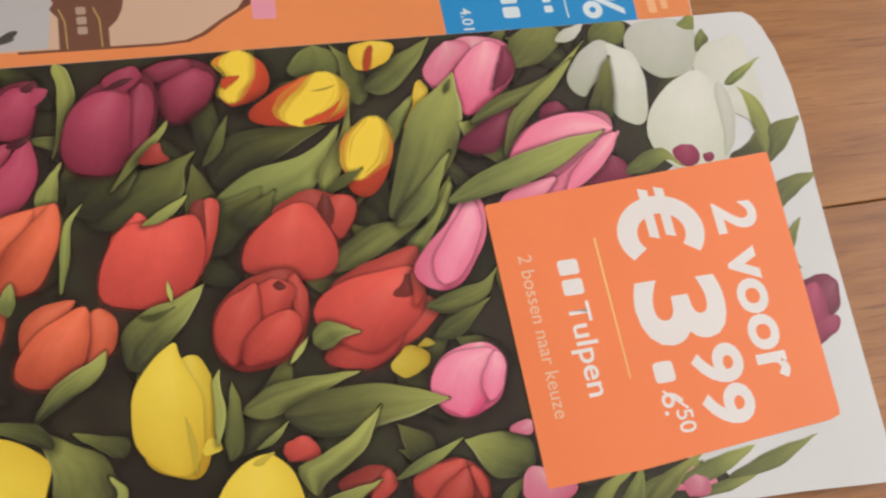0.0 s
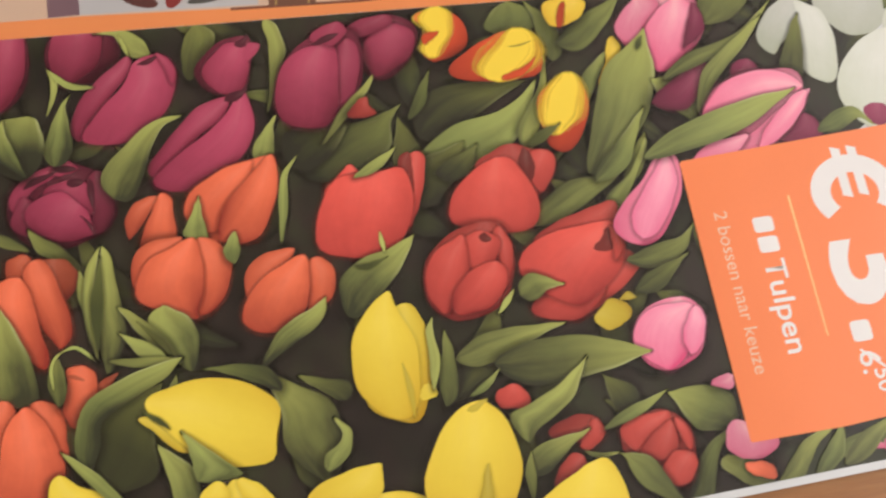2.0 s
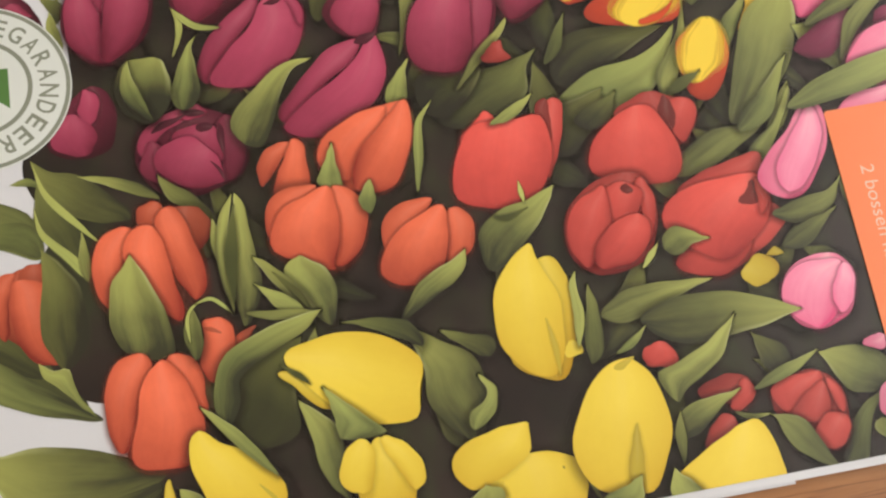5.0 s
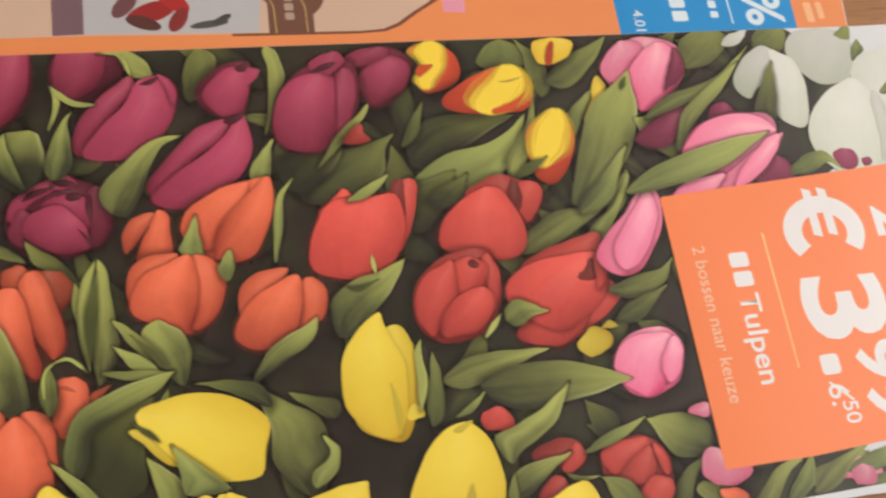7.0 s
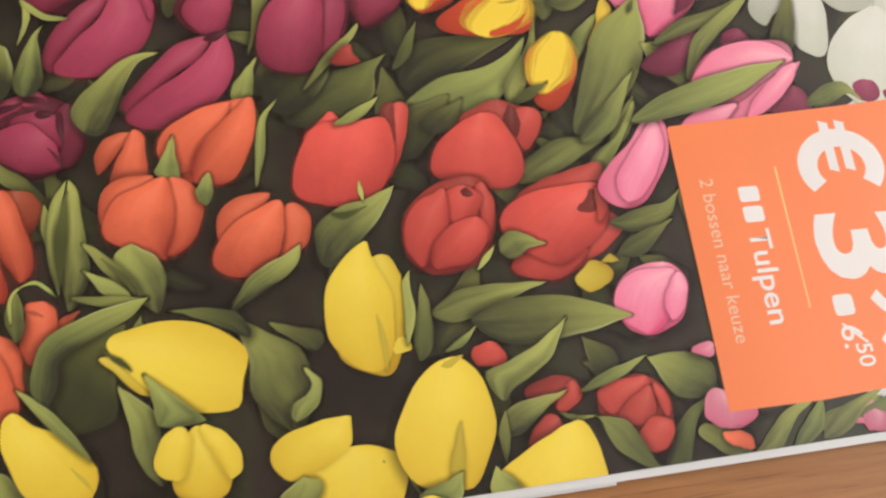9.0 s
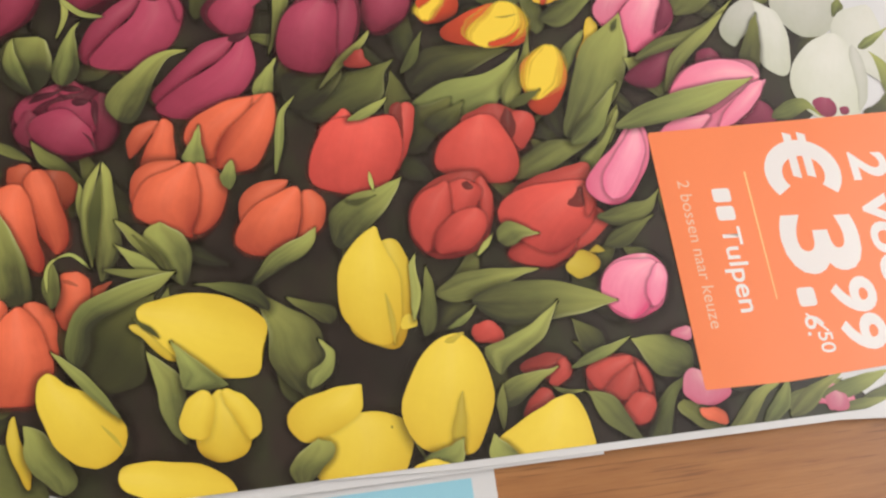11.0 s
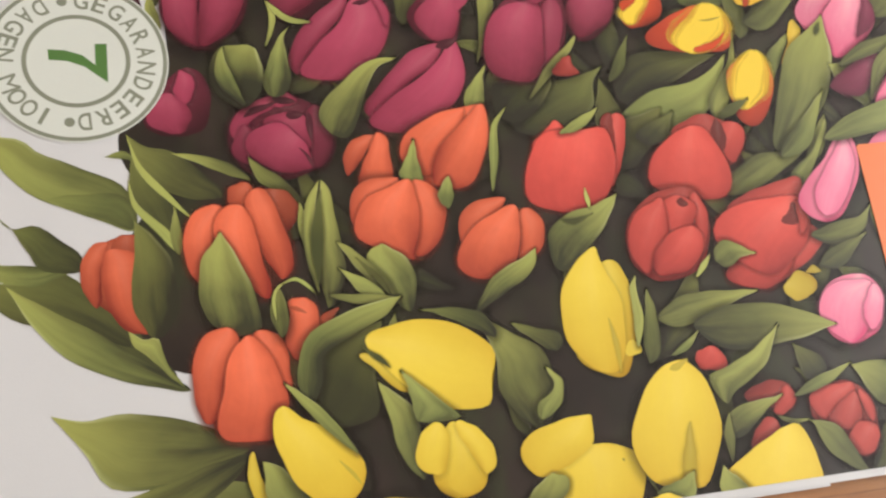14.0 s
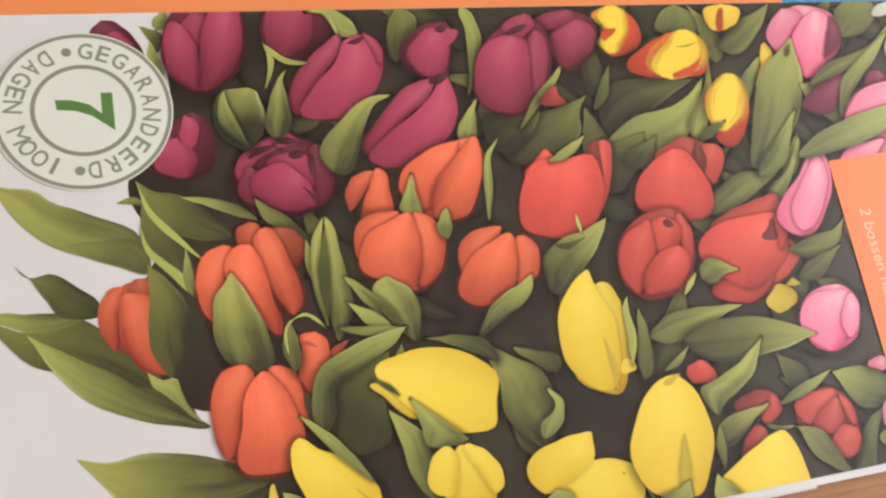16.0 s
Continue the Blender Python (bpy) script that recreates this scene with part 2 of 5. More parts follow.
def edge(ghost, pts, after, n=24):
    """A smooth line through a few points, evenly stepped; ghost and after steer its two ends."""
    q = [ghost, *pts, after]
    line = []
    for p0, p1, p2, p3 in zip(q, q[1:], q[2:], q[3:]):
        for i in range(8):
            t = i / 8
            line.append(tuple(0.5 * (2 * b + (c - a) * t + (2 * a - 5 * b + 4 * c - d) * t * t + (3 * b - a - 3 * c + d) * t ** 3) for a, b, c, d in zip(p0, p1, p2, p3)))
    line.append(pts[-1])
    run = [0.0]
    for p, r in zip(line, line[1:]):
        run.append(run[-1] + math.dist(p, r))
    out, k = [], 0
    for i in range(n + 1):
        want = run[-1] * (0.5 - 0.5 * math.cos(math.pi * i / n))
        while k < len(run) - 2 and run[k + 1] < want:
            k += 1
        f = (want - run[k]) / max(run[k + 1] - run[k], 1e-9)
        out.append(tuple(x + (y - x) * min(max(f, 0), 1) for x, y in zip(line[k], line[k + 1])))
    return out


def blade(foot, left, tip, right, dark, sharp, soft, across=8):
    """A printed petal or leaf between its two edges, from foot to tip. dark: shade printed as ink density at the left,
    the right, the foot and the tip, in tenths.
    soft: the width in mm of the dark that it throws round itself."""
    def beyond(p, q):
        return tuple(a + (a - b) * 0.4 for a, b in zip(p, q))
    one = edge(right[0], (foot, *left, tip), beyond(tip, left[-1]) if sharp else right[-1])
    two = edge(left[0], (foot, *right, tip), beyond(tip, right[-1]) if sharp else left[-1])
    dl, dr, df, dt = (int(c) / 10 * k for c, k in zip(dark, (1.5, 1.5, 1.95, 1.5)))
    turn = 1.6 if sharp else 2.6
    wide = max(math.dist(p, q) for p, q in zip(one, two))
    soft = min(soft, 0.5 * wide)
    reach = 1.0 if sharp else 0.72
    wob = random.Random(int(abs(foot[0] * 97 + tip[1] * 31) * 10))
    for side in (one, two):
        p1, p2, amount = wob.uniform(0, 6.3), wob.uniform(0, 6.3), min(0.14, 0.03 * wide)
        for i in range(1, len(side) - 1):
            k = amount * (math.sin(i * 0.55 + p1) + 0.6 * math.sin(i * 1.3 + p2)) * min(i, len(side) - 1 - i, 6) / 6
            dx, dy = side[i + 1][0] - side[i - 1][0], side[i + 1][1] - side[i - 1][1]
            l = math.hypot(dx, dy) or 1.0
            side[i] = (side[i][0] - dy / l * k, side[i][1] + dx / l * k)
    bm = bmesh.new()
    uvs, inks = bm.loops.layers.uv.new("UVMap"), bm.loops.layers.uv.new("ink")

    def fill(rows, index):
        for r0, r1 in zip(rows, rows[1:]):
            for q in zip(r0, r0[1:], r1[1:], r1):
                f = bm.faces.new([c[0] for c in q])
                f.material_index = index
                for loop, c in zip(f.loops, q):
                    loop[uvs].uv, loop[inks].uv = c[1], (c[2], 0)

    n = len(one) - 1
    if soft:
        ring = one + two[-2:0:-1]
        area = sum(p[0] * r[1] - p[1] * r[0] for p, r in zip(ring, ring[1:] + ring[:1]))
        z, rows = next_z(), []
        for i, p in enumerate(ring + ring[:1]):
            j = i % len(ring)
            a, b = ring[j - 1], ring[(j + 1) % len(ring)]
            dx, dy = b[0] - a[0], b[1] - a[1]
            k = math.copysign(soft, area) / (math.hypot(dx, dy) or 1.0)
            low = 1.35 - 0.95 * (j if j <= n else len(ring) - j) / n
            spots = ((p[0] - dy * k * 0.3, p[1] + dx * k * 0.3, 1.0), (p[0] + dy * k * 0.35 * low, p[1] - dx * k * 0.35 * low, 0.5), (p[0] + dy * k * low, p[1] - dx * k * low, 0.0))
            rows.append([(bm.verts.new((x * MM, y * MM, z)), (0, 0), d) for x, y, d in spots])
        fill(rows, 1)
    z, rows = next_z(), []
    for i, (p, q) in enumerate(zip(one, two)):
        v = 0.5 - 0.5 * math.cos(math.pi * i / n)
        row = []
        for j in range(across + 1):
            u = j / across
            d = dl * max(0.0, 1 - turn * u) ** 1.3 + dr * max(0.0, 1 - turn * (1 - u)) ** 1.3 + df * max(0.0, 1 - v / reach) + dt * max(0.0, v * 2 - 1)
            row.append((bm.verts.new(((p[0] + (q[0] - p[0]) * u) * MM, (p[1] + (q[1] - p[1]) * u) * MM, z)), (u, v), d))
        rows.append(row)
    fill(rows, 0)
    ys = [v.co.y / MM for v in bm.verts]
    if max(ys) > PRINT_TOP or min(ys) < PRINT_BOTTOM or max(v.co.x for v in bm.verts) > 0.08:
        trim_print(bm)
    for f in bm.faces:
        f.normal_update()
        if f.normal.z < 0:
            f.normal_flip()
    return bm


# ---- the room, out of view: plain walls added to close the place ----
def room():
    x0, x1, y0, y1, top = ROOM
    bm = box(bmesh.new(), x0, x1, y0, y1, FLOOR_Z - 0.1, FLOOR_Z)
    tagged(part("floor", bm, FLOOR), "brown floor under the table", "floor", kind="structure")
    bm = box(bmesh.new(), x0, x1, y0, y1, top, top + 0.1)
    tagged(part("ceiling", bm, WALL), "unseen plain off-white ceiling", "ceiling", kind="structure")
    for name, b in (("wall_south", (x0, x1, y0 - 0.12, y0)), ("wall_west", (x0 - 0.12, x0, y0, y1)), ("wall_north", (x0, x1, y1, y1 + 0.12))):
        bm = box(bmesh.new(), *b, FLOOR_Z, top)
        tagged(part(name, bm, WALL), "unseen plain off-white painted wall", "wall", kind="structure")
    bm = bmesh.new()
    # unseen opening, assumed behind the lamp
    wy0, wy1, wz0, wz1 = -0.9, 0.9, 0.15, 1.55
    for b in ((y0, wy0, FLOOR_Z, top), (wy1, y1, FLOOR_Z, top), (wy0, wy1, FLOOR_Z, wz0), (wy0, wy1, wz1, top)):
        box(bm, x1, x1 + 0.12, *b)
    tagged(part("wall_east", bm, WALL), "unseen off-white painted wall with an opening assumed for the light", "wall", kind="structure")


room()


# ---- the table ----
def table():
    top = new("table")
    tagged(top, "varnished brown wooden table with boards side by side", "table")
    edges = [-0.3915, -0.2965, -0.2015, -0.1065, -0.0118, 0.0835, 0.1785, 0.2735, 0.3685]
    for y0, y1 in zip(edges, edges[1:]):
        bm = box(bmesh.new(), -0.85, 0.65, y0 + 0.0002, y1 - 0.0002, TABLE_Z - 0.025, TABLE_Z, 0.0005)
        part("plank", bm, WOOD, top)
    for x in (-0.78, 0.58):
        for y in (-0.33, 0.29):
            bm = box(bmesh.new(), x - 0.03, x + 0.03, y - 0.03, y + 0.03, FLOOR_Z, TABLE_Z - 0.0251, 0.003)
            part("leg", bm, WOOD, top)


table()

# ---- the leaflet ----
leaflet = new("leaflet")
tagged(leaflet, "open glossy paper leaflet with tulip photograph lying on the table", "leaflet")

OUTLINE = [(-330, -72), (-112, -75.3), (-60, -77.6), (35, -77.8), (60, -79.6), (87.4, -82.5), (88.2, -71.5), (89.6, -44.6), (90.6, -23.5), (91.9, -3.1),
           (93.7, 10.7), (94.1, 23.4), (92.9, 34.8), (90.9, 41.5), (89.2, 44.8), (86.5, 46.6), (82.6, 46.9), (72, 46.7), (-330, 46.7)]
part("page", sheet(OUTLINE, -0.0006, 0.0), PAPER, leaflet, "white glossy page with a tulip photograph")
LEFT = [(-330, 46.7), (71.0, 46.7), (72.6, 60), (74.5, 170), (-330, 170)]
part("page", sheet(LEFT, -0.0012, -0.0003), PAPER, leaflet, "facing page printed orange")

under = new("leaflet")
tagged(under, "white and pale blue paper sheet lying under the open leaflet", "leaflet")
UNDER = [(-330, -92), (-54.6, -90.5), (-54.6, -60), (-330, -60)]
part("page", sheet(UNDER, TABLE_Z + 0.0001, TABLE_Z + 0.0004), PAPER, under)
part("blue_panel", flat([(-150, -90), (-60, -89.5), (-60, -79.5), (-150, -79.5)], TABLE_Z + 0.00042), INK, under, "pale blue printed panel", lin(150, 205, 225))
under_margin = [(-330, -77.9), (-28.5, -78.3), (-28.5, -70), (-330, -70)]
part("page", sheet(under_margin, -0.0012, -0.0007), PAPER, leaflet, "white page beneath")


# ---- lettering ----
def lettering(body, base, start, end, height, parent, colour, bold=0.0, name="lettering", shear=0.0):
    """Words that read towards -y with their tops towards +x: from start to end, on the line x = base."""
    cu = bpy.data.curves.new("words", "FONT")
    cu.body, cu.offset, cu.shear = body, bold, shear
    cu.resolution_u = 4
    tmp = bpy.data.objects.new("words", cu)
    scene.collection.objects.link(tmp)
    me = bpy.data.meshes.new_from_object(tmp.evaluated_get(bpy.context.evaluated_depsgraph_get()))
    bpy.data.objects.remove(tmp)
    bm = bmesh.new()
    bm.from_mesh(me)
    bpy.data.meshes.remove(me)
    xs, ys = [v.co.x for v in bm.verts], [v.co.y for v in bm.verts]
    sx = abs(end - start) / (max(xs) - min(xs))
    sy = height / (max(ys) - min(ys))
    z = next_z()
    x0, y0 = min(xs), min(ys)
    for v in bm.verts:
        v.co = ((base + (v.co.y - y0) * sy) * MM, (start - (v.co.x - x0) * sx) * MM, z)
    for f in bm.faces:
        f.normal_update()
        if f.normal.z < 0:
            f.normal_flip()
    return part(name, bm, INK, parent, "", colour)


def bar(x0, y0, x1, y1, parent, colour, name="bar"):
    return part(name, flat(rounded(min(x0, x1), min(y0, y1), max(x0, x1), max(y0, y1), min(abs(x1 - x0), abs(y1 - y0)) * 0.2, 2)), INK, parent, "", colour)


# ---- the printed tulips ----
RED, ORANGE, YELLOW = lin(240, 96, 84), lin(247, 121, 84), lin(239, 213, 76)
PURPLE, MAGENTA, PINK = lin(188, 74, 104), lin(194, 72, 116), lin(250, 154, 180)
WHITE, FLAME, GREEN = lin(227, 228, 219), lin(242, 208, 70), lin(158, 162, 88)
EMBER = lin(222, 84, 48)
SHADE = lin(50, 40, 34)
KINDS = {RED: (PETAL, "red"), ORANGE: (PETAL, "orange"), EMBER: (PETAL, "red"), YELLOW: (PETAL_YELLOW, "yellow"), PURPLE: (PETAL, "purple"), MAGENTA: (PETAL, "magenta"),
         PINK: (PETAL_PINK, "pink"), WHITE: (PETAL_WHITE, "white"), FLAME: (PETAL_FLAME, "yellow and red flamed")}
current = []


def toned(c, tone):
    return tuple(min(v * tone ** 1.5, 0.95) for v in c)


def shade(cx, cy, rx, ry, turn):
    """Deep shade between the stems in the photograph."""
    part("dark_ground", trim_print(flat(ellipse(cx, cy, rx, ry, turn))), GROUND, leaflet, "", SHADE)


def margin(foot, tip, amount):
    """No soft dark where the cut-out bouquet meets white paper."""
    x0, x1, y = min(foot[0], tip[0]), max(foot[0], tip[0]), tip[1]
    on_white = x0 < -160 or x1 > 62 or (x1 > 44 and y > 3) or (x1 > 18 and y < -64)
    return 0.0 if on_white else min(amount, 0.35 * math.dist(foot, tip))


# Tones to 0.4 with dark "0000" print shaded slits or spots, no leaves.
def leaf(tone, dark, foot, left, tip, right):
    part("leaf", blade(foot, left, tip, right, dark, True, margin(foot, tip, 1.8)), (LEAF, BEHIND), leaflet, "", (*toned(GREEN, tone), 1.0 if tone > 0.8 else 0.35))


def tulip(kind):
    """The petals that follow belong to this tulip; its first one carries the rest."""
    current[:] = [kind, None]


# With dark "0000", tones to 0.75 print shaded gaps and folds, no petals.
def petal(tone, dark, foot, left, tip, right, own=None):
    kind, ob = current
    mat = KINDS[own or kind][0]
    plain = dark == "0000" or own
    mat = STREAK if own and ob else mat
    if ob is None:
        soft = margin(foot, tip, 3.2)
        current[1] = part("tulip", blade(foot, left, tip, right, dark, False, soft), (mat, BEHIND_PALE if kind == WHITE else BEHIND), leaflet, "printed %s tulip" % KINDS[kind][1], toned(own or kind, tone))
    else:
        crease = BEHIND_PALE if kind in (YELLOW, WHITE, FLAME) else CREASE
        part("petal", blade(foot, left, tip, right, dark, False, 0.0 if plain else margin(foot, tip, 1.2)), (mat, crease), ob, "", toned(own or kind, tone))


shade(-131.0, -11.6, 33.0, 39.8, -5.8)
shade(-149.2, 5.3, 23.0, 15.6, -4.6)
shade(-88.7, 4.6, 63.6, 48.2, -4.3)
shade(-157.9, -21.9, 14.7, 19.1, -7.0)
shade(-140.8, -47.3, 15.0, 18.4, -8.9)
shade(-99.1, -46.6, 58.2, 29.0, -8.3)
shade(-63.2, -11.6, 67.3, 50.0, -5.3)
shade(-6.1, -14.1, 46.8, 67.7, -5.5)
shade(18.3, 19.3, 31.9, 29.3, -3.5)
shade(-3.1, -49.2, 37.3, 24.9, -7.5)
shade(-109.2, -66.0, 50.7, 13.9, -6.7)
shade(-49.9, -65.4, 60.4, 15.5, -6.1)
shade(13.6, -70.8, 30.8, 8.4, -6.0)
shade(-152.5, 33.2, 9.5, 19.4, -2.2)
shade(-113.5, 43.3, 47.0, 10.5, -1.3)
shade(-65.8, 42.1, 70.9, 13.1, -1.3)
shade(3.1, 43.3, 51.2, 12.3, -2.2)
shade(-163.0, 16.5, 6.9, 11.7, -3.7)
shade(43.7, 20.2, 17.7, 18.3, -6.0)
shade(-143.0, 28.0, 16.0, 14.0, 0.0)


# dim leaves and stems deep in the bouquet
rng = random.Random(11)
for _ in range(80):
    x, y = rng.uniform(-150, 52), rng.uniform(-70, 36)
    a, l, w = radians(rng.uniform(20, 150)), rng.uniform(12, 26), rng.uniform(2, 4.5)
    k = rng.uniform(-0.2, 0.2) * l
    ux, uy = math.cos(a), math.sin(a)
    mx, my = x + ux * l * 0.45 - uy * k, y + uy * l * 0.45 + ux * k
    leaf(rng.uniform(0.36, 0.66), "2250", (x, y), ((mx - uy * w, my + ux * w),), (x + l * ux, y + l * uy), ((mx + uy * w, my - ux * w),))

# far leaves
leaf(0.6, "0030", (-163.5, 36.9), ((-165.2, 40.3),), (-167.1, 43.5), ((-162.4, 41.6),))
leaf(1.05, "0020", (-163.4, 42.3), ((-163.9, 45.0),), (-161.0, 47.9), ((-160.7, 43.6),))
leaf(1.05, "0020", (-163.1, 30.8), ((-165.7, 35.6),), (-165.0, 40.0), ((-163.1, 34.8),))
leaf(0.62, "1130", (-111.2, 32.9), ((-112.3, 40.2),), (-108.8, 47.3), ((-106.4, 38.6), (-104.4, 44.5)))
leaf(0.7, "1130", (-34.9, 36.8), ((-41.1, 39.9), (-37.5, 44.7)), (-33.9, 46.6), ((-28.2, 39.6), (-29.6, 44.6)))
leaf(0.75, "1130", (-25.8, 29.7), ((-28.2, 36.3), (-28.4, 42.7)), (-30.2, 46.6), ((-22.4, 32.8), (-24.4, 41.3)))
leaf(0.8, "1040", (-23.5, 33.7), ((-20.9, 37.7), (-13.7, 42.0)), (-4.1, 46.5), ((-17.4, 31.9), (-10.1, 38.0)))
leaf(0.62, "2250", (-88.2, 6.7), ((-88.7, 13.1), (-81.7, 17.7), (-72.4, 19.3)), (-64.5, 22.3), ((-79.9, 5.4), (-69.1, 11.1), (-67.3, 18.5)))
leaf(0.5, "1450", (-61.6, 13.6), ((-60.9, 21.8), (-52.6, 26.0)), (-33.3, 25.2), ((-54.1, 12.7), (-44.2, 19.5)))
leaf(0.55, "0030", (-63.3, 18.2), ((-61.2, 23.4),), (-56.3, 30.5), ((-58.9, 21.7),))
leaf(0.45, "2260", (-91.7, 10.4), ((-92.4, 17.6), (-84.6, 19.7)), (-77.7, 22.7), ((-86.4, 8.7), (-78.5, 16.5)))
leaf(1.05, "0130", (-62.2, 1.9), ((-62.4, 9.2), (-53.4, 15.4), (-40.5, 18.4)), (-30.8, 25.4), ((-55.0, 2.8), (-40.9, 8.5), (-34.4, 17.5)))
leaf(1.0, "3010", (-37.3, 6.8), ((-37.8, 13.7), (-30.6, 23.3)), (-27.1, 34.3), ((-35.3, 7.4), (-29.1, 22.0)))
leaf(0.9, "2030", (-20.2, 17.9), ((-20.4, 23.0), (-16.5, 27.6)), (-11.2, 31.3), ((-17.3, 20.5), (-13.8, 26.2)))
leaf(0.9, "2030", (-21.6, -2.2), ((-19.3, 2.5), (-11.5, 9.6)), (-5.4, 15.4), ((-14.1, -0.2), (-8.9, 8.2)))
leaf(1.0, "3020", (-14.9, -2.8), ((-11.6, 3.5),), (-6.9, 8.7), ((-10.9, -2.0), (-7.1, 4.8)))
leaf(0.9, "3130", (-38.5, -11.0), ((-37.8, -6.6), (-28.9, -1.4), (-19.3, 0.2)), (-9.5, 8.9), ((-29.5, -9.1), (-17.5, -2.6), (-13.0, 3.1)))
leaf(1.02, "3020", (-20.0, -11.9), ((-20.4, -6.6), (-13.1, -0.8)), (-6.7, 7.9), ((-16.5, -8.7), (-9.7, 0.8)))
leaf(0.5, "2250", (-66.7, -1.4), ((-65.4, 7.2), (-60.2, 9.1)), (-51.3, 11.5), ((-61.1, -3.2), (-54.2, 4.1)))
leaf(0.55, "2250", (-56.7, 2.2), ((-59.0, 5.3),), (-48.3, 10.5), ((-51.8, 3.3),))
leaf(0.95, "0330", (-94.9, 23.2), ((-93.5, 30.8), (-92.6, 39.7), (-93.5, 45.0)), (-92.7, 47.0), ((-91.6, 31.4), (-88.9, 38.1), (-90.3, 44.9)))
# purple
tulip(PURPLE)
petal(0.45, "2360", (-166.6, 35.8), ((-173.3, 39.6), (-177.1, 41.5)), (-174.9, 44.7), ((-167.0, 38.7), (-169.9, 43.0), (-172.1, 44.9)))
petal(0.8, "2420", (-168.7, 39.0), ((-172.4, 39.8), (-173.6, 41.4)), (-172.0, 42.3), ((-168.5, 39.4), (-170.3, 41.6)))
tulip(PURPLE)
petal(0.5, "2460", (-156.6, 27.4), ((-161.9, 32.4), (-162.5, 39.9), (-158.6, 48.4)), (-151.4, 51.0), ((-146.9, 32.0), (-144.5, 40.9), (-145.8, 48.9)))
petal(0.72, "1320", (-155.4, 36.6), ((-157.4, 41.0), (-158.2, 43.6)), (-155.2, 46.6), ((-154.0, 40.9), (-152.0, 44.8)))
petal(0.85, "2350", (-155.8, 27.6), ((-161.4, 32.0), (-162.4, 39.1), (-160.6, 44.2)), (-157.8, 43.3), ((-153.9, 31.0), (-155.2, 36.1), (-155.9, 39.7)))
petal(0.9, "2450", (-154.7, 27.6), ((-155.2, 33.6), (-154.4, 39.7), (-151.9, 46.3)), (-147.6, 51.0), ((-148.7, 31.5), (-145.6, 39.0), (-145.3, 47.3)))
tulip(PURPLE)
petal(0.5, "1470", (-136.4, 33.2), ((-140.4, 37.5), (-140.7, 45.0)), (-132.2, 51.5), ((-127.4, 36.6), (-124.9, 42.0), (-126.1, 48.0)))
petal(0.85, "1450", (-137.4, 34.3), ((-140.1, 38.8), (-140.2, 43.7), (-138.5, 48.2)), (-132.8, 51.5), ((-131.1, 38.3), (-129.1, 42.8), (-129.4, 48.1)))
tulip(PURPLE)
petal(0.5, "2350", (-105.6, 28.8), ((-110.0, 33.9), (-108.0, 38.3), (-102.6, 42.2)), (-97.4, 42.8), ((-99.7, 28.5), (-97.3, 34.7), (-96.4, 39.6)))
petal(0.95, "2340", (-104.7, 29.1), ((-108.5, 34.1), (-105.1, 38.8), (-101.5, 41.6)), (-98.3, 40.7), ((-100.9, 28.6), (-97.8, 34.0), (-97.6, 38.0)))
petal(0.86, "0000", (-98.0, 36.8), ((-98.1, 39.5), (-97.0, 41.0)), (-94.5, 40.3), ((-96.5, 37.4),))
petal(0.3, "0000", (-100.4, 40.8), ((-98.7, 42.2),), (-96.9, 43.0), ((-98.4, 40.1),))
leaf(1.1, "0020", (-119.2, 39.8), ((-123.4, 39.9), (-124.9, 42.6), (-126.5, 45.7)), (-130.9, 46.2), ((-120.0, 43.3), (-124.1, 46.8)))
leaf(1.15, "0000", (-123.7, 39.9), ((-124.9, 42.7),), (-125.5, 45.8), ((-124.0, 43.1),))
tulip(PURPLE)
petal(0.84, "2540", (-135.2, 20.9), ((-137.3, 24.4), (-134.4, 30.9), (-128.8, 36.6)), (-124.1, 40.2), ((-132.0, 25.7), (-127.1, 31.7), (-123.4, 37.1)))
petal(0.96, "1330", (-131.0, 19.6), ((-134.7, 21.7), (-129.9, 28.8), (-124.9, 33.8)), (-122.3, 38.8), ((-123.3, 20.5), (-116.4, 26.6), (-114.0, 33.4), (-114.7, 38.0), (-117.2, 40.1)))
petal(0.28, "0000", (-122.1, 38.0), ((-119.6, 39.2),), (-116.5, 40.3), ((-119.5, 37.8),))
petal(0.85, "2210", (-114.9, 32.5), ((-116.1, 36.1), (-117.2, 38.8)), (-117.8, 40.4), ((-113.9, 35.5), (-115.3, 39.0)))
tulip(PURPLE)
petal(0.9, "2540", (-120.5, 10.5), ((-121.7, 13.5), (-115.3, 21.5), (-109.4, 26.5)), (-103.1, 28.1), ((-118.2, 12.1), (-110.5, 19.0), (-104.9, 23.3)))
petal(1.0, "1240", (-117.6, 7.2), ((-121.0, 10.2), (-113.6, 16.6), (-105.4, 22.7)), (-100.2, 28.9), ((-110.1, 7.7), (-101.2, 13.8), (-98.3, 20.6), (-98.8, 26.6)))
petal(0.26, "0000", (-104.2, 27.3), ((-102.9, 28.8), (-100.7, 29.4)), (-98.8, 29.6), ((-102.3, 26.7), (-100.1, 27.8)))
tulip(PURPLE)
petal(0.5, "1360", (-68.8, 28.8), ((-73.1, 34.5), (-72.5, 40.4), (-74.7, 42.8)), (-65.0, 45.6), ((-62.3, 31.3), (-57.9, 37.9), (-58.9, 43.3)))
petal(0.85, "2350", (-68.6, 29.7), ((-71.6, 34.7), (-69.5, 39.6)), (-64.2, 43.1), ((-61.3, 33.2), (-58.6, 37.9), (-59.3, 41.5)))
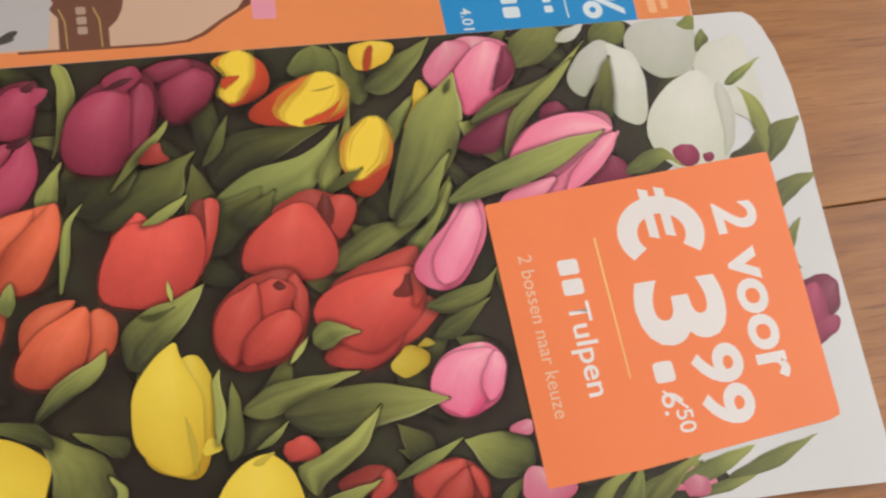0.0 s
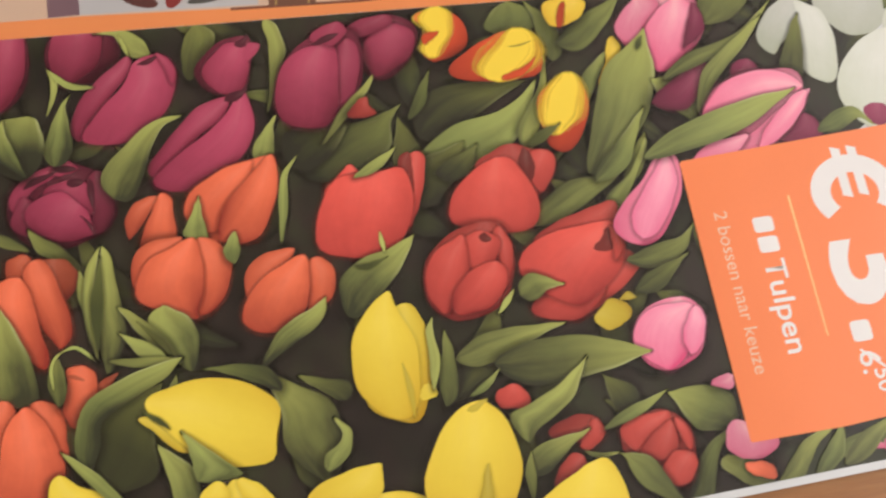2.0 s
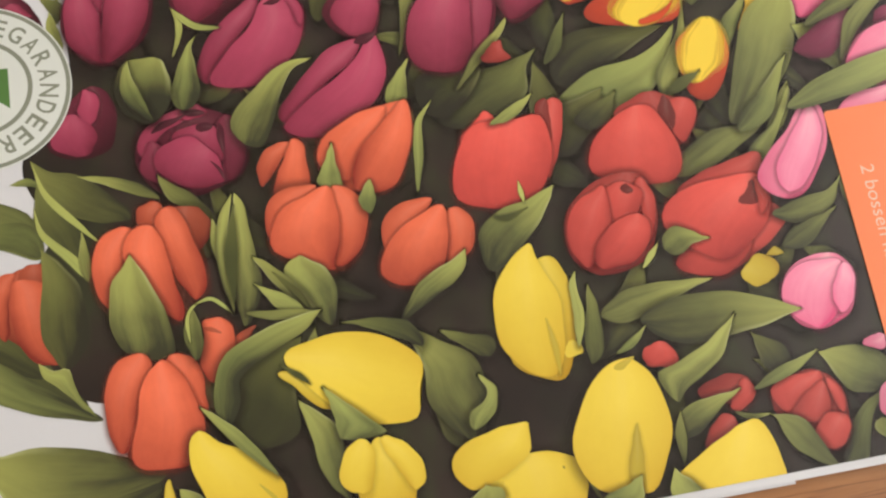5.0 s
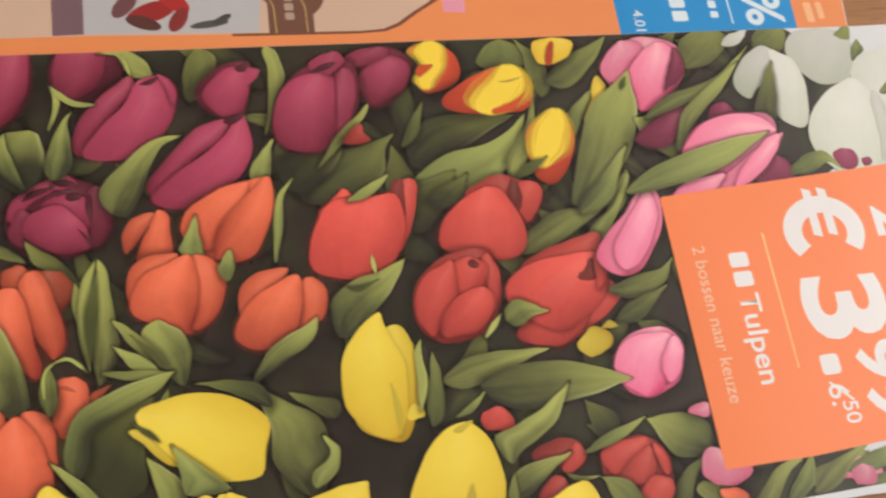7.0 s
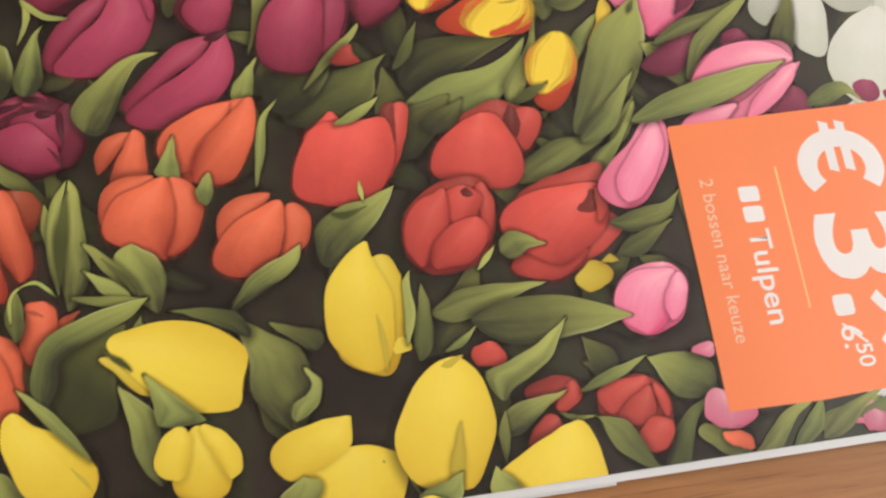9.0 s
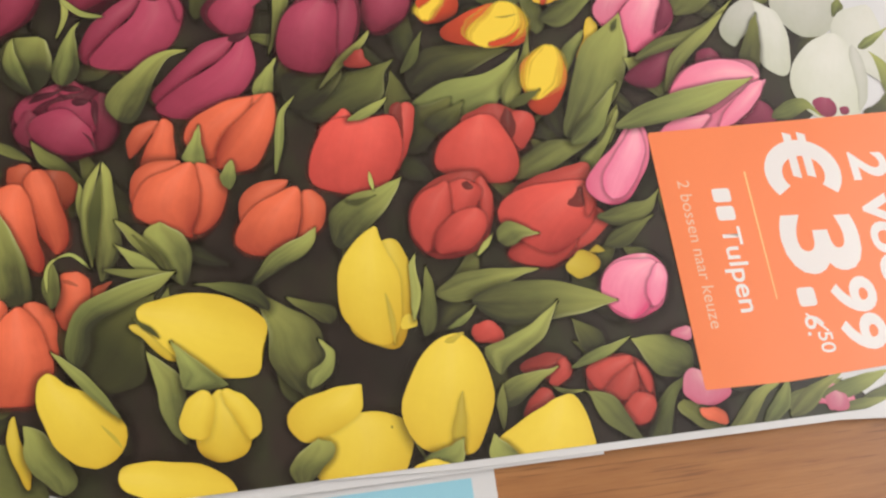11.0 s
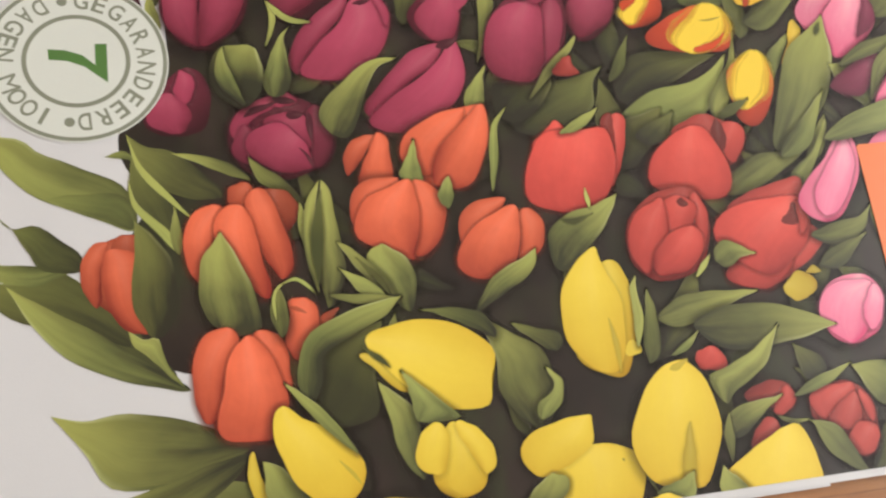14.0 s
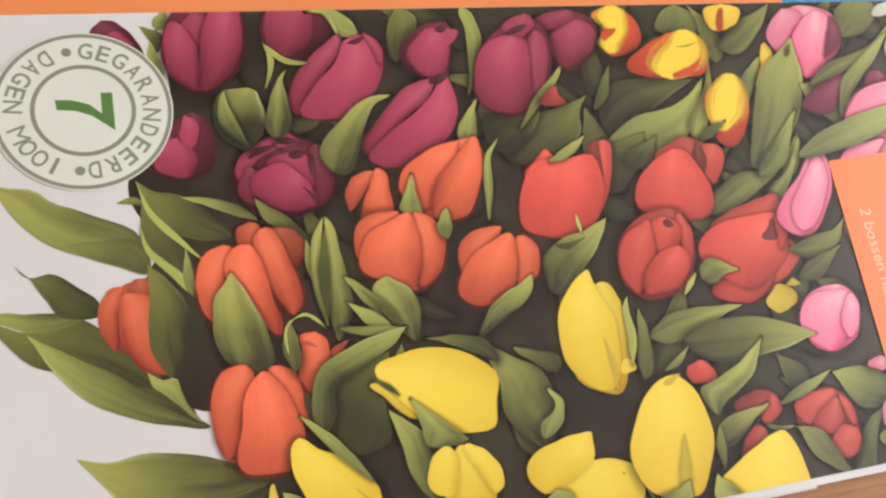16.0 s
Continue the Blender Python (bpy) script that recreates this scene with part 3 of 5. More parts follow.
petal(0.7, "1330", (-71.2, 40.1), ((-75.3, 41.2), (-72.4, 44.0)), (-64.7, 45.6), ((-68.2, 40.9), (-63.0, 43.1)))
tulip(PURPLE)
petal(0.55, "1350", (-84.2, 18.3), ((-91.9, 21.5), (-91.7, 30.8), (-86.4, 39.0)), (-76.5, 43.4), ((-76.7, 21.5), (-72.0, 31.4), (-72.0, 40.4)))
petal(0.78, "5240", (-80.5, 19.2), ((-79.5, 27.5), (-78.3, 35.9)), (-74.9, 40.1), ((-75.8, 22.8), (-72.5, 32.9), (-72.7, 38.6)))
petal(0.95, "2350", (-86.4, 18.7), ((-92.6, 22.2), (-91.8, 31.5), (-86.8, 37.6)), (-80.7, 39.1), ((-80.0, 20.3), (-77.8, 31.6), (-77.3, 38.0)))
petal(0.8, "1220", (-78.2, 38.5), ((-83.0, 40.3), (-80.8, 43.2)), (-76.2, 44.7), ((-76.1, 39.9), (-74.1, 42.5)))
petal(0.28, "0000", (-82.6, 39.0), ((-80.0, 41.2),), (-76.2, 41.6), ((-79.2, 39.6),))
tulip(PURPLE)
petal(0.42, "1360", (-161.6, 7.5), ((-166.9, 9.5), (-166.1, 15.4), (-161.3, 20.9)), (-158.0, 22.7), ((-155.6, 8.7), (-153.8, 15.8), (-154.8, 20.8)))
petal(0.9, "1220", (-159.3, 14.5), ((-161.0, 17.4), (-160.3, 20.2)), (-159.3, 22.1), ((-157.4, 16.0), (-157.0, 20.1)))
petal(0.85, "1340", (-160.5, 8.0), ((-166.2, 10.0), (-166.3, 13.7), (-163.8, 16.4)), (-161.5, 16.9), ((-158.2, 10.1), (-158.1, 13.2)))
tulip(PURPLE)
petal(0.38, "2350", (-142.9, -2.9), ((-149.8, 1.7), (-150.5, 9.1), (-146.4, 13.6)), (-140.4, 16.7), ((-131.4, 0.1), (-128.6, 7.5), (-132.7, 13.9)))
petal(0.78, "1320", (-148.7, 5.4), ((-150.5, 9.1), (-147.3, 13.4), (-142.6, 15.8)), (-137.6, 16.7), ((-146.1, 10.2), (-140.6, 13.7)))
petal(0.6, "1350", (-144.8, -0.8), ((-149.9, 2.9), (-149.4, 6.6)), (-147.3, 9.5), ((-140.9, -0.2), (-141.9, 4.8)))
petal(0.55, "3340", (-134.0, -0.1), ((-135.3, 7.3), (-134.4, 11.8)), (-132.5, 13.9), ((-130.5, 2.0), (-129.0, 7.5), (-130.0, 11.8)))
petal(0.9, "1420", (-139.9, 13.4), ((-141.5, 15.0),), (-138.3, 16.8), ((-136.3, 14.7),))
petal(0.8, "2250", (-138.6, 4.6), ((-143.7, 8.6), (-142.2, 11.5)), (-135.9, 11.9), ((-134.7, 3.7), (-133.9, 8.5)))
petal(0.88, "1350", (-141.5, -0.9), ((-147.5, 4.1), (-146.0, 8.2), (-140.2, 9.8)), (-136.6, 6.8), ((-135.9, -0.7), (-134.0, -0.1), (-134.6, 3.7)))
petal(0.26, "0000", (-147.5, 11.3), ((-145.6, 13.5), (-142.3, 14.3)), (-139.3, 15.3), ((-144.0, 12.4),))
petal(0.26, "0000", (-141.5, 15.3), ((-139.0, 15.8),), (-136.4, 14.7), ((-139.0, 14.0),))
petal(0.26, "0000", (-138.8, 11.7), ((-136.9, 12.7),), (-135.3, 11.5), ((-137.5, 10.5),))
petal(0.28, "0000", (-134.1, 12.2), ((-134.8, 9.3),), (-133.9, 5.6), ((-133.2, 9.9),))
petal(0.3, "0000", (-136.7, 4.3), ((-135.4, 2.2),), (-134.1, -0.6), ((-134.4, 2.1),))
leaf(1.2, "0020", (-141.7, 27.4), ((-140.6, 32.6), (-140.5, 36.1)), (-141.3, 38.9), ((-139.3, 32.8), (-139.3, 36.4)))
leaf(1.2, "0020", (-131.6, 33.4), ((-135.8, 34.6), (-138.7, 36.7)), (-141.1, 38.7), ((-135.4, 33.0), (-138.8, 35.0)))
leaf(1.05, "0440", (-140.7, 15.7), ((-142.9, 19.8), (-139.4, 28.4)), (-136.1, 32.8), ((-136.9, 18.8), (-137.8, 28.4)))
leaf(0.85, "2280", (-148.0, 13.4), ((-153.0, 17.4), (-153.2, 23.7), (-150.9, 27.5)), (-145.3, 27.9), ((-144.3, 15.9), (-142.5, 21.1), (-143.7, 26.3)))
leaf(0.95, "3050", (-147.0, 13.9), ((-151.9, 18.6), (-152.4, 24.2)), (-150.7, 27.6), ((-147.9, 17.9), (-149.9, 23.0)))
leaf(1.1, "0440", (-129.5, 7.0), ((-131.7, 12.4), (-126.5, 18.9), (-119.7, 23.9)), (-113.4, 24.8), ((-125.5, 6.7), (-121.7, 15.2), (-118.2, 22.1)))
leaf(1.1, "0320", (-98.4, 11.7), ((-99.3, 14.5), (-96.6, 19.2)), (-93.1, 22.7), ((-95.1, 12.8), (-94.3, 18.5)))
leaf(1.0, "2230", (-83.8, 14.5), ((-78.7, 22.0), (-73.3, 27.1)), (-69.9, 30.3), ((-81.2, 16.4), (-74.6, 22.9), (-70.4, 28.2)))
tulip(RED)
petal(0.62, "2240", (-76.9, 20.2), ((-75.5, 23.2),), (-72.2, 25.0), ((-70.5, 20.2), (-72.1, 23.0)))
# flamed
tulip(FLAME)
petal(0.95, "1120", (-23.3, 38.7), ((-25.2, 41.3), (-24.9, 45.4)), (-17.0, 46.2), ((-17.0, 40.0), (-14.1, 44.3)))
petal(0.7, "2220", (-22.3, 38.1), ((-22.8, 41.3), (-21.5, 44.1)), (-19.5, 45.5), ((-20.3, 39.5), (-19.2, 43.3)), EMBER)
tulip(FLAME)
petal(0.95, "1240", (-54.7, 32.1), ((-57.1, 35.7), (-54.6, 40.2), (-58.0, 44.0)), (-53.6, 45.9), ((-47.3, 34.7), (-45.3, 39.9), (-47.8, 44.3)), EMBER)
petal(1.06, "1120", (-55.0, 32.8), ((-58.5, 35.7), (-56.1, 40.2), (-58.9, 44.3)), (-52.2, 46.8), ((-51.3, 35.1), (-47.7, 40.3), (-47.7, 44.9)), FLAME)
petal(0.85, "2220", (-56.5, 37.1), ((-57.0, 38.8), (-55.5, 40.2)), (-52.1, 39.8), ((-55.5, 36.5),), EMBER)
tulip(FLAME)
petal(0.95, "1240", (-48.4, 26.8), ((-51.6, 29.8), (-46.5, 34.3), (-39.6, 37.4)), (-34.3, 38.7), ((-38.1, 25.6), (-29.7, 26.7), (-28.0, 33.0), (-30.1, 36.9)), EMBER)
petal(1.06, "1120", (-41.7, 25.8), ((-46.6, 30.4), (-42.2, 35.5)), (-33.2, 39.5), ((-33.9, 25.5), (-27.2, 29.9), (-27.3, 36.3)), FLAME)
petal(0.9, "1220", (-39.4, 26.6), ((-36.5, 28.2), (-32.8, 29.2)), (-29.4, 31.5), ((-38.2, 25.4), (-33.3, 26.3)), EMBER)
petal(0.6, "0000", (-36.2, 34.4), ((-33.4, 34.8),), (-29.8, 35.5), ((-33.2, 34.2),))
tulip(FLAME)
petal(0.9, "1130", (-15.6, 22.4), ((-12.6, 27.7), (-11.3, 32.0)), (-9.2, 34.8), ((-12.5, 24.6), (-7.7, 31.1)))
tulip(FLAME)
petal(0.95, "1240", (-30.7, 7.6), ((-32.0, 13.7), (-31.5, 20.1), (-27.2, 24.2)), (-22.8, 25.4), ((-25.5, 6.5), (-20.1, 14.4), (-19.4, 22.4)), EMBER)
petal(1.06, "1120", (-29.1, 10.2), ((-33.0, 14.4), (-32.2, 20.8), (-27.6, 25.1)), (-22.5, 26.5), ((-21.0, 13.5), (-18.5, 18.7), (-18.8, 23.9)), FLAME)
leaf(0.4, "0000", (-36.3, 8.6), ((-33.4, 11.7),), (-27.3, 13.4), ((-32.1, 9.2),))
# pink at the top
tulip(MAGENTA)
petal(0.55, "2340", (0.4, 13.3), ((-1.3, 17.1), (8.1, 21.3)), (15.9, 23.0), ((7.3, 13.0), (14.1, 17.3)))
tulip(PINK)
petal(0.86, "1250", (1.6, 24.1), ((-6.3, 32.2), (-6.8, 38.8), (-1.6, 43.8)), (6.8, 45.6), ((7.8, 26.2), (16.2, 35.0), (15.1, 42.9)))
petal(0.84, "1330", (-0.8, 31.7), ((-7.2, 33.8), (-6.8, 38.8)), (-0.4, 44.7), ((0.2, 36.7), (5.5, 42.7)))
petal(0.97, "2340", (0.7, 24.2), ((-0.7, 30.8), (0.6, 37.0)), (9.7, 43.9), ((7.3, 27.0), (14.0, 33.4), (14.6, 40.9)))
leaf(1.0, "1140", (-22.7, -0.3), ((-19.1, 13.4), (-13.1, 26.0), (-5.1, 32.3)), (-0.3, 36.3), ((-8.9, 8.0), (-0.8, 22.2), (-0.2, 32.1)))
leaf(0.4, "0000", (-3.6, 30.6), ((-3.3, 32.6),), (-1.4, 34.2), ((-2.1, 31.8),))
leaf(0.9, "2030", (-21.6, -2.2), ((-19.3, 2.5), (-11.5, 9.6)), (-5.4, 15.4), ((-14.1, -0.2), (-8.9, 8.2)))
leaf(1.05, "1130", (9.6, 8.5), ((3.3, 12.6), (-0.4, 17.6)), (-1.9, 22.4), ((9.7, 14.2), (6.5, 21.2), (2.1, 22.5)))
# white side leaves
leaf(0.55, "1140", (-163.7, -41.0), ((-176.8, -35.4), (-183.3, -28.3)), (-187.5, -21.9), ((-167.4, -35.5), (-174.0, -26.8), (-182.4, -20.6)))
leaf(0.6, "2040", (-170.5, -34.5), ((-180.0, -31.2), (-189.9, -28.5), (-195.6, -24.0)), (-200.5, -17.3), ((-177.0, -24.7), (-184.2, -18.7), (-192.8, -20.9)))
leaf(0.95, "1330", (-179.4, -17.6), ((-186.4, -21.5), (-191.4, -21.4), (-195.9, -19.3)), (-201.0, -17.8), ((-186.2, -18.0), (-192.2, -17.3), (-196.5, -16.6)))
leaf(0.62, "1240", (-179.4, -19.5), ((-186.3, -18.7), (-189.1, -15.0), (-191.8, -10.2)), (-194.9, -6.7), ((-179.7, -16.1), (-183.8, -12.7), (-187.7, -9.7), (-191.8, -10.3)))
leaf(0.95, "0420", (-169.6, -11.7), ((-176.3, -9.3), (-185.4, -5.5), (-191.3, -0.8), (-195.2, 4.8)), (-198.3, 9.8), ((-171.1, -3.0), (-180.7, 2.0), (-186.3, 4.4), (-189.8, 7.6), (-194.4, 8.5)))
leaf(0.75, "1130", (-169.8, -11.4), ((-176.3, -9.3), (-183.2, -6.2)), (-185.8, -4.8), ((-171.6, -4.5), (-181.4, -4.2)))
leaf(0.98, "0340", (-161.0, -43.8), ((-171.6, -41.4), (-181.4, -36.4), (-188.0, -29.9)), (-192.7, -21.4), ((-168.0, -38.3), (-178.0, -30.7), (-187.7, -25.0)))
leaf(0.85, "0050", (-152.4, -55.6), ((-159.9, -59.9), (-174.3, -60.4), (-179.6, -54.1)), (-183.7, -47.7), ((-156.8, -51.4), (-166.1, -48.4), (-177.5, -47.9)))
leaf(0.7, "0130", (-144.1, -76.3), ((-155.2, -80.6),), (-167.1, -67.7), ((-148.1, -64.4), (-158.3, -61.1)))
leaf(0.9, "0150", (-150.9, -55.3), ((-160.9, -59.4), (-173.2, -59.8), (-179.3, -53.5)), (-185.5, -45.9), ((-160.5, -49.8), (-171.2, -47.0), (-179.4, -47.5)))
leaf(0.85, "0150", (-151.0, -57.5), ((-163.0, -67.5), (-172.9, -68.1)), (-187.8, -64.8), ((-158.7, -57.8), (-171.4, -61.8)))
leaf(0.8, "1020", (-168.6, 2.4), ((-171.5, 3.0),), (-174.7, 3.5), ((-171.4, 4.7),))
leaf(0.62, "0240", (-153.9, -6.2), ((-162.8, -4.7), (-168.5, 1.0)), (-170.6, 8.2), ((-153.1, -3.8), (-160.9, 3.7), (-166.6, 5.2)))
leaf(0.55, "1240", (-162.2, -17.0), ((-165.8, -13.0), (-170.4, -6.6), (-170.3, -1.3)), (-169.5, 4.7), ((-161.9, -14.4), (-162.7, -5.9), (-168.0, 0.4)))
leaf(0.62, "0550", (-166.7, -33.6), ((-170.6, -27.4), (-170.1, -17.5)), (-169.8, -9.8), ((-162.6, -28.5), (-162.9, -19.0), (-166.3, -13.4)))
leaf(1.15, "0000", (-159.1, -9.9), ((-164.5, -5.0), (-168.7, 0.6)), (-170.6, 8.2), ((-163.4, -4.2), (-167.9, 1.5)))
leaf(1.1, "0000", (-161.6, -17.3), ((-166.0, -12.1), (-169.8, -7.5)), (-170.6, -1.3), ((-163.2, -12.6), (-168.7, -6.9)))
leaf(0.85, "0220", (-161.6, -17.3), ((-163.2, -14.3),), (-162.2, -7.2), ((-160.9, -13.3),))
leaf(0.95, "0330", (-147.1, -2.5), ((-153.3, -0.3), (-158.6, 2.2)), (-162.2, 3.9), ((-150.8, 1.3), (-157.6, 3.4)))
leaf(0.7, "0330", (-135.4, -10.2), ((-141.6, -5.5), (-145.8, -2.5)), (-147.1, 2.5), ((-139.3, -3.8), (-144.1, 0.1)))
# orange row
tulip(ORANGE)
petal(0.62, "2340", (-171.0, -30.9), ((-178.5, -23.7), (-178.4, -16.6)), (-172.4, -13.2), ((-169.0, -29.1), (-169.4, -17.6)))
petal(0.6, "2340", (-170.2, -19.1), ((-174.3, -16.2), (-173.4, -13.4)), (-171.3, -12.7), ((-169.1, -17.9), (-168.7, -13.7)))
petal(0.78, "1540", (-177.3, -26.7), ((-179.8, -21.8), (-179.6, -17.5), (-177.3, -14.4)), (-174.8, -14.2), ((-176.2, -24.6), (-175.9, -18.9)))
petal(0.84, "4240", (-168.5, -32.4), ((-172.9, -30.8), (-175.8, -23.3), (-175.8, -16.9)), (-173.9, -15.4), ((-167.6, -30.6), (-168.9, -21.9), (-169.9, -16.5)))
leaf(0.62, "0440", (-166.9, -33.5), ((-170.6, -27.4), (-170.3, -19.5)), (-169.7, -10.0), ((-163.5, -28.4), (-163.1, -19.0), (-166.4, -13.6)))
leaf(1.0, "1120", (-162.1, -43.1), ((-168.1, -37.2), (-170.8, -34.4)), (-171.7, -31.5), ((-164.9, -38.7), (-166.3, -33.6), (-169.1, -33.5)))
tulip(ORANGE)
petal(0.55, "2350", (-143.3, -15.3), ((-147.8, -7.3), (-145.8, -4.8)), (-142.2, -4.7), ((-139.2, -12.3), (-137.6, -9.1), (-139.5, -5.5)))
petal(0.7, "2340", (-149.4, -9.5), ((-151.5, -7.3), (-151.6, -4.1), (-149.5, -3.0)), (-147.6, -3.2), ((-147.5, -8.2), (-146.5, -5.1)))
petal(0.9, "3340", (-142.5, -23.5), ((-146.2, -16.7), (-148.6, -8.1)), (-146.6, -4.5), ((-139.9, -20.5), (-141.1, -13.2), (-143.5, -5.8)))
petal(0.93, "1440", (-157.2, -25.0), ((-160.4, -19.1), (-160.6, -12.3), (-158.3, -8.7)), (-154.1, -7.4), ((-154.9, -22.0), (-154.8, -15.1), (-152.7, -9.7)))
petal(0.98, "2350", (-146.6, -26.9), ((-153.2, -20.0), (-155.1, -12.9), (-153.4, -8.5)), (-149.2, -7.8), ((-144.7, -25.5), (-146.0, -18.4), (-147.5, -11.4)))
leaf(1.1, "0350", (-153.7, -33.5), ((-158.3, -27.9), (-157.9, -19.6), (-155.2, -15.3)), (-153.8, -13.0), ((-147.4, -33.2), (-148.3, -24.3), (-151.9, -16.6)))
tulip(ORANGE)
petal(0.62, "3350", (-156.6, -52.0), ((-158.0, -45.5), (-154.4, -39.9)), (-152.5, -36.2), ((-154.2, -49.3), (-152.9, -43.2)))
petal(0.9, "2440", (-158.4, -50.4), ((-160.7, -44.2), (-159.9, -37.0), (-157.1, -33.1)), (-153.3, -32.5), ((-155.2, -47.1), (-154.5, -41.1), (-151.7, -35.0)))
petal(0.88, "4230", (-142.8, -45.3), ((-146.7, -40.1), (-149.1, -35.4)), (-147.6, -33.5), ((-142.3, -42.9), (-142.7, -37.3), (-144.9, -34.2)))
petal(0.98, "1340", (-151.8, -54.4), ((-156.7, -51.9), (-154.7, -43.1), (-153.5, -37.9)), (-150.4, -34.5), ((-145.8, -53.8), (-143.2, -47.0), (-145.6, -39.0), (-148.4, -35.2)))
tulip(ORANGE)
petal(0.72, "2230", (-136.7, -34.2), ((-136.1, -32.0),), (-131.7, -30.2), ((-134.9, -34.0),))
petal(0.9, "2340", (-140.8, -40.0), ((-142.8, -36.5), (-141.4, -31.3), (-141.8, -28.1)), (-138.4, -27.7), ((-137.5, -38.3), (-136.1, -33.1), (-136.3, -29.3)))
petal(0.6, "0000", (-141.8, -29.4), ((-140.0, -29.4),), (-138.2, -30.8), ((-140.1, -30.3),))
leaf(0.7, "0330", (-143.7, -35.2), ((-145.3, -29.6),), (-143.3, -25.2), ((-142.1, -33.6), (-141.9, -28.7)))
leaf(1.2, "0000", (-144.2, -31.9), ((-144.8, -27.7), (-143.4, -24.9)), (-140.4, -23.7), ((-144.0, -27.2), (-142.7, -25.0)))
leaf(1.2, "0000", (-142.5, -24.5), ((-139.8, -23.4), (-137.1, -25.2)), (-135.7, -27.5), ((-139.7, -24.2), (-137.5, -25.8)))
tulip(ORANGE)
petal(0.8, "2340", (-127.0, -2.5), ((-127.6, 1.5), (-125.4, 5.6)), (-121.1, 6.6), ((-123.6, 1.5), (-120.8, 5.0)))
petal(0.92, "3230", (-122.7, -5.6), ((-125.1, -4.1), (-122.7, 1.7)), (-120.1, 6.9), ((-118.0, -4.8), (-117.5, 1.2), (-117.8, 5.6)))
tulip(ORANGE)
petal(0.92, "1340", (-108.8, -5.5), ((-115.3, 0.7), (-113.6, 6.8), (-105.5, 11.0)), (-96.1, 13.2), ((-100.6, -5.5), (-95.3, 3.6), (-94.7, 11.2)))
petal(0.97, "1330", (-110.5, -3.1), ((-115.2, 1.2), (-113.9, 6.3), (-107.6, 10.4)), (-99.8, 12.2), ((-107.1, -0.7), (-102.5, 5.8)))
petal(0.98, "3240", (-108.2, -5.3), ((-107.9, 0.6), (-102.8, 6.8)), (-96.1, 13.2), ((-100.5, -5.3), (-95.5, 3.7), (-94.8, 10.9)))
leaf(1.15, "0230", (-113.7, -4.6), ((-116.2, -2.4), (-113.8, 1.7)), (-112.1, 5.5), ((-111.2, -4.5), (-111.6, 1.0)))
tulip(ORANGE)
petal(0.85, "2430", (-125.8, -14.9), ((-127.6, -9.8), (-125.8, -5.0), (-121.8, -3.4)), (-116.6, -3.3), ((-123.0, -11.2), (-118.2, -6.3)))
petal(0.92, "4340", (-114.7, -20.5), ((-114.4, -13.3), (-114.8, -7.2)), (-112.8, -3.9), ((-110.4, -19.0), (-106.8, -11.6), (-108.1, -6.5)))
petal(0.98, "2340", (-115.9, -21.3), ((-126.5, -16.0), (-124.7, -8.7), (-118.5, -5.1)), (-114.4, -3.7), ((-114.8, -19.7), (-112.8, -12.2), (-113.0, -6.8)))
leaf(1.05, "1230", (-106.4, -10.7), ((-108.3, -7.6), (-106.3, -4.3)), (-105.4, -3.4), ((-105.0, -8.8), (-104.8, -5.0)))
leaf(1.1, "0220", (-95.8, -7.5), ((-95.4, 0.9), (-93.7, 8.4)), (-89.7, 12.6), ((-93.4, 0.8), (-92.5, 7.7)))
tulip(ORANGE)
petal(0.85, "2430", (-102.5, -21.2), ((-104.9, -17.1), (-103.4, -11.6), (-97.9, -8.9)), (-93.3, -9.0), ((-100.6, -17.6), (-95.5, -12.0)))
petal(0.88, "5230", (-92.2, -22.8), ((-91.9, -17.3), (-91.6, -13.4)), (-89.6, -11.6), ((-87.5, -21.7), (-85.3, -15.9), (-86.9, -12.2)))
petal(0.96, "1350", (-99.9, -26.7), ((-106.0, -23.7), (-103.4, -17.0), (-96.1, -12.2)), (-91.2, -10.8), ((-94.3, -24.6), (-91.2, -18.3)))
leaf(1.1, "0350", (-103.4, -33.9), ((-99.3, -26.8), (-92.4, -23.1)), (-88.1, -20.5), ((-96.8, -30.0), (-89.4, -25.5)))
# leaves in the middle
# the shaded hollow within the round leaf, drawn as a dark blade
leaf(0.35, "2230", (-137.0, -53.0), ((-139.0, -44.4), (-133.6, -37.6)), (-123.3, -33.5), ((-126.4, -52.4), (-125.9, -42.2)))
leaf(0.9, "2230", (-135.5, -27.4), ((-136.8, -18.7), (-138.4, -13.2)), (-137.6, -7.7), ((-135.1, -20.1), (-136.0, -12.5)))
leaf(1.1, "0340", (-133.7, -30.2), ((-134.9, -20.1), (-133.5, -8.4)), (-132.8, -3.0), ((-129.8, -23.5), (-130.3, -12.9), (-131.3, -5.6)))
leaf(1.1, "3020", (-135.4, -26.9), ((-137.5, -17.4), (-136.6, -8.5)), (-133.2, -3.0), ((-135.6, -15.1), (-134.5, -8.7)))
leaf(0.35, "0000", (-135.2, -25.3), ((-135.9, -14.8),), (-133.2, -5.3), ((-133.4, -13.9),))
leaf(1.05, "0340", (-117.4, -32.3), ((-122.2, -26.5), (-125.1, -20.3)), (-121.7, -17.5), ((-115.4, -27.4), (-116.5, -21.0)))
leaf(0.85, "2230", (-119.4, -30.6), ((-126.6, -23.5), (-129.5, -18.8)), (-130.9, -16.5), ((-121.4, -25.2), (-127.2, -18.7)))
leaf(1.1, "1020", (-121.3, -30.3), ((-126.7, -27.8), (-129.4, -24.4)), (-131.1, -22.0), ((-123.8, -26.1),))
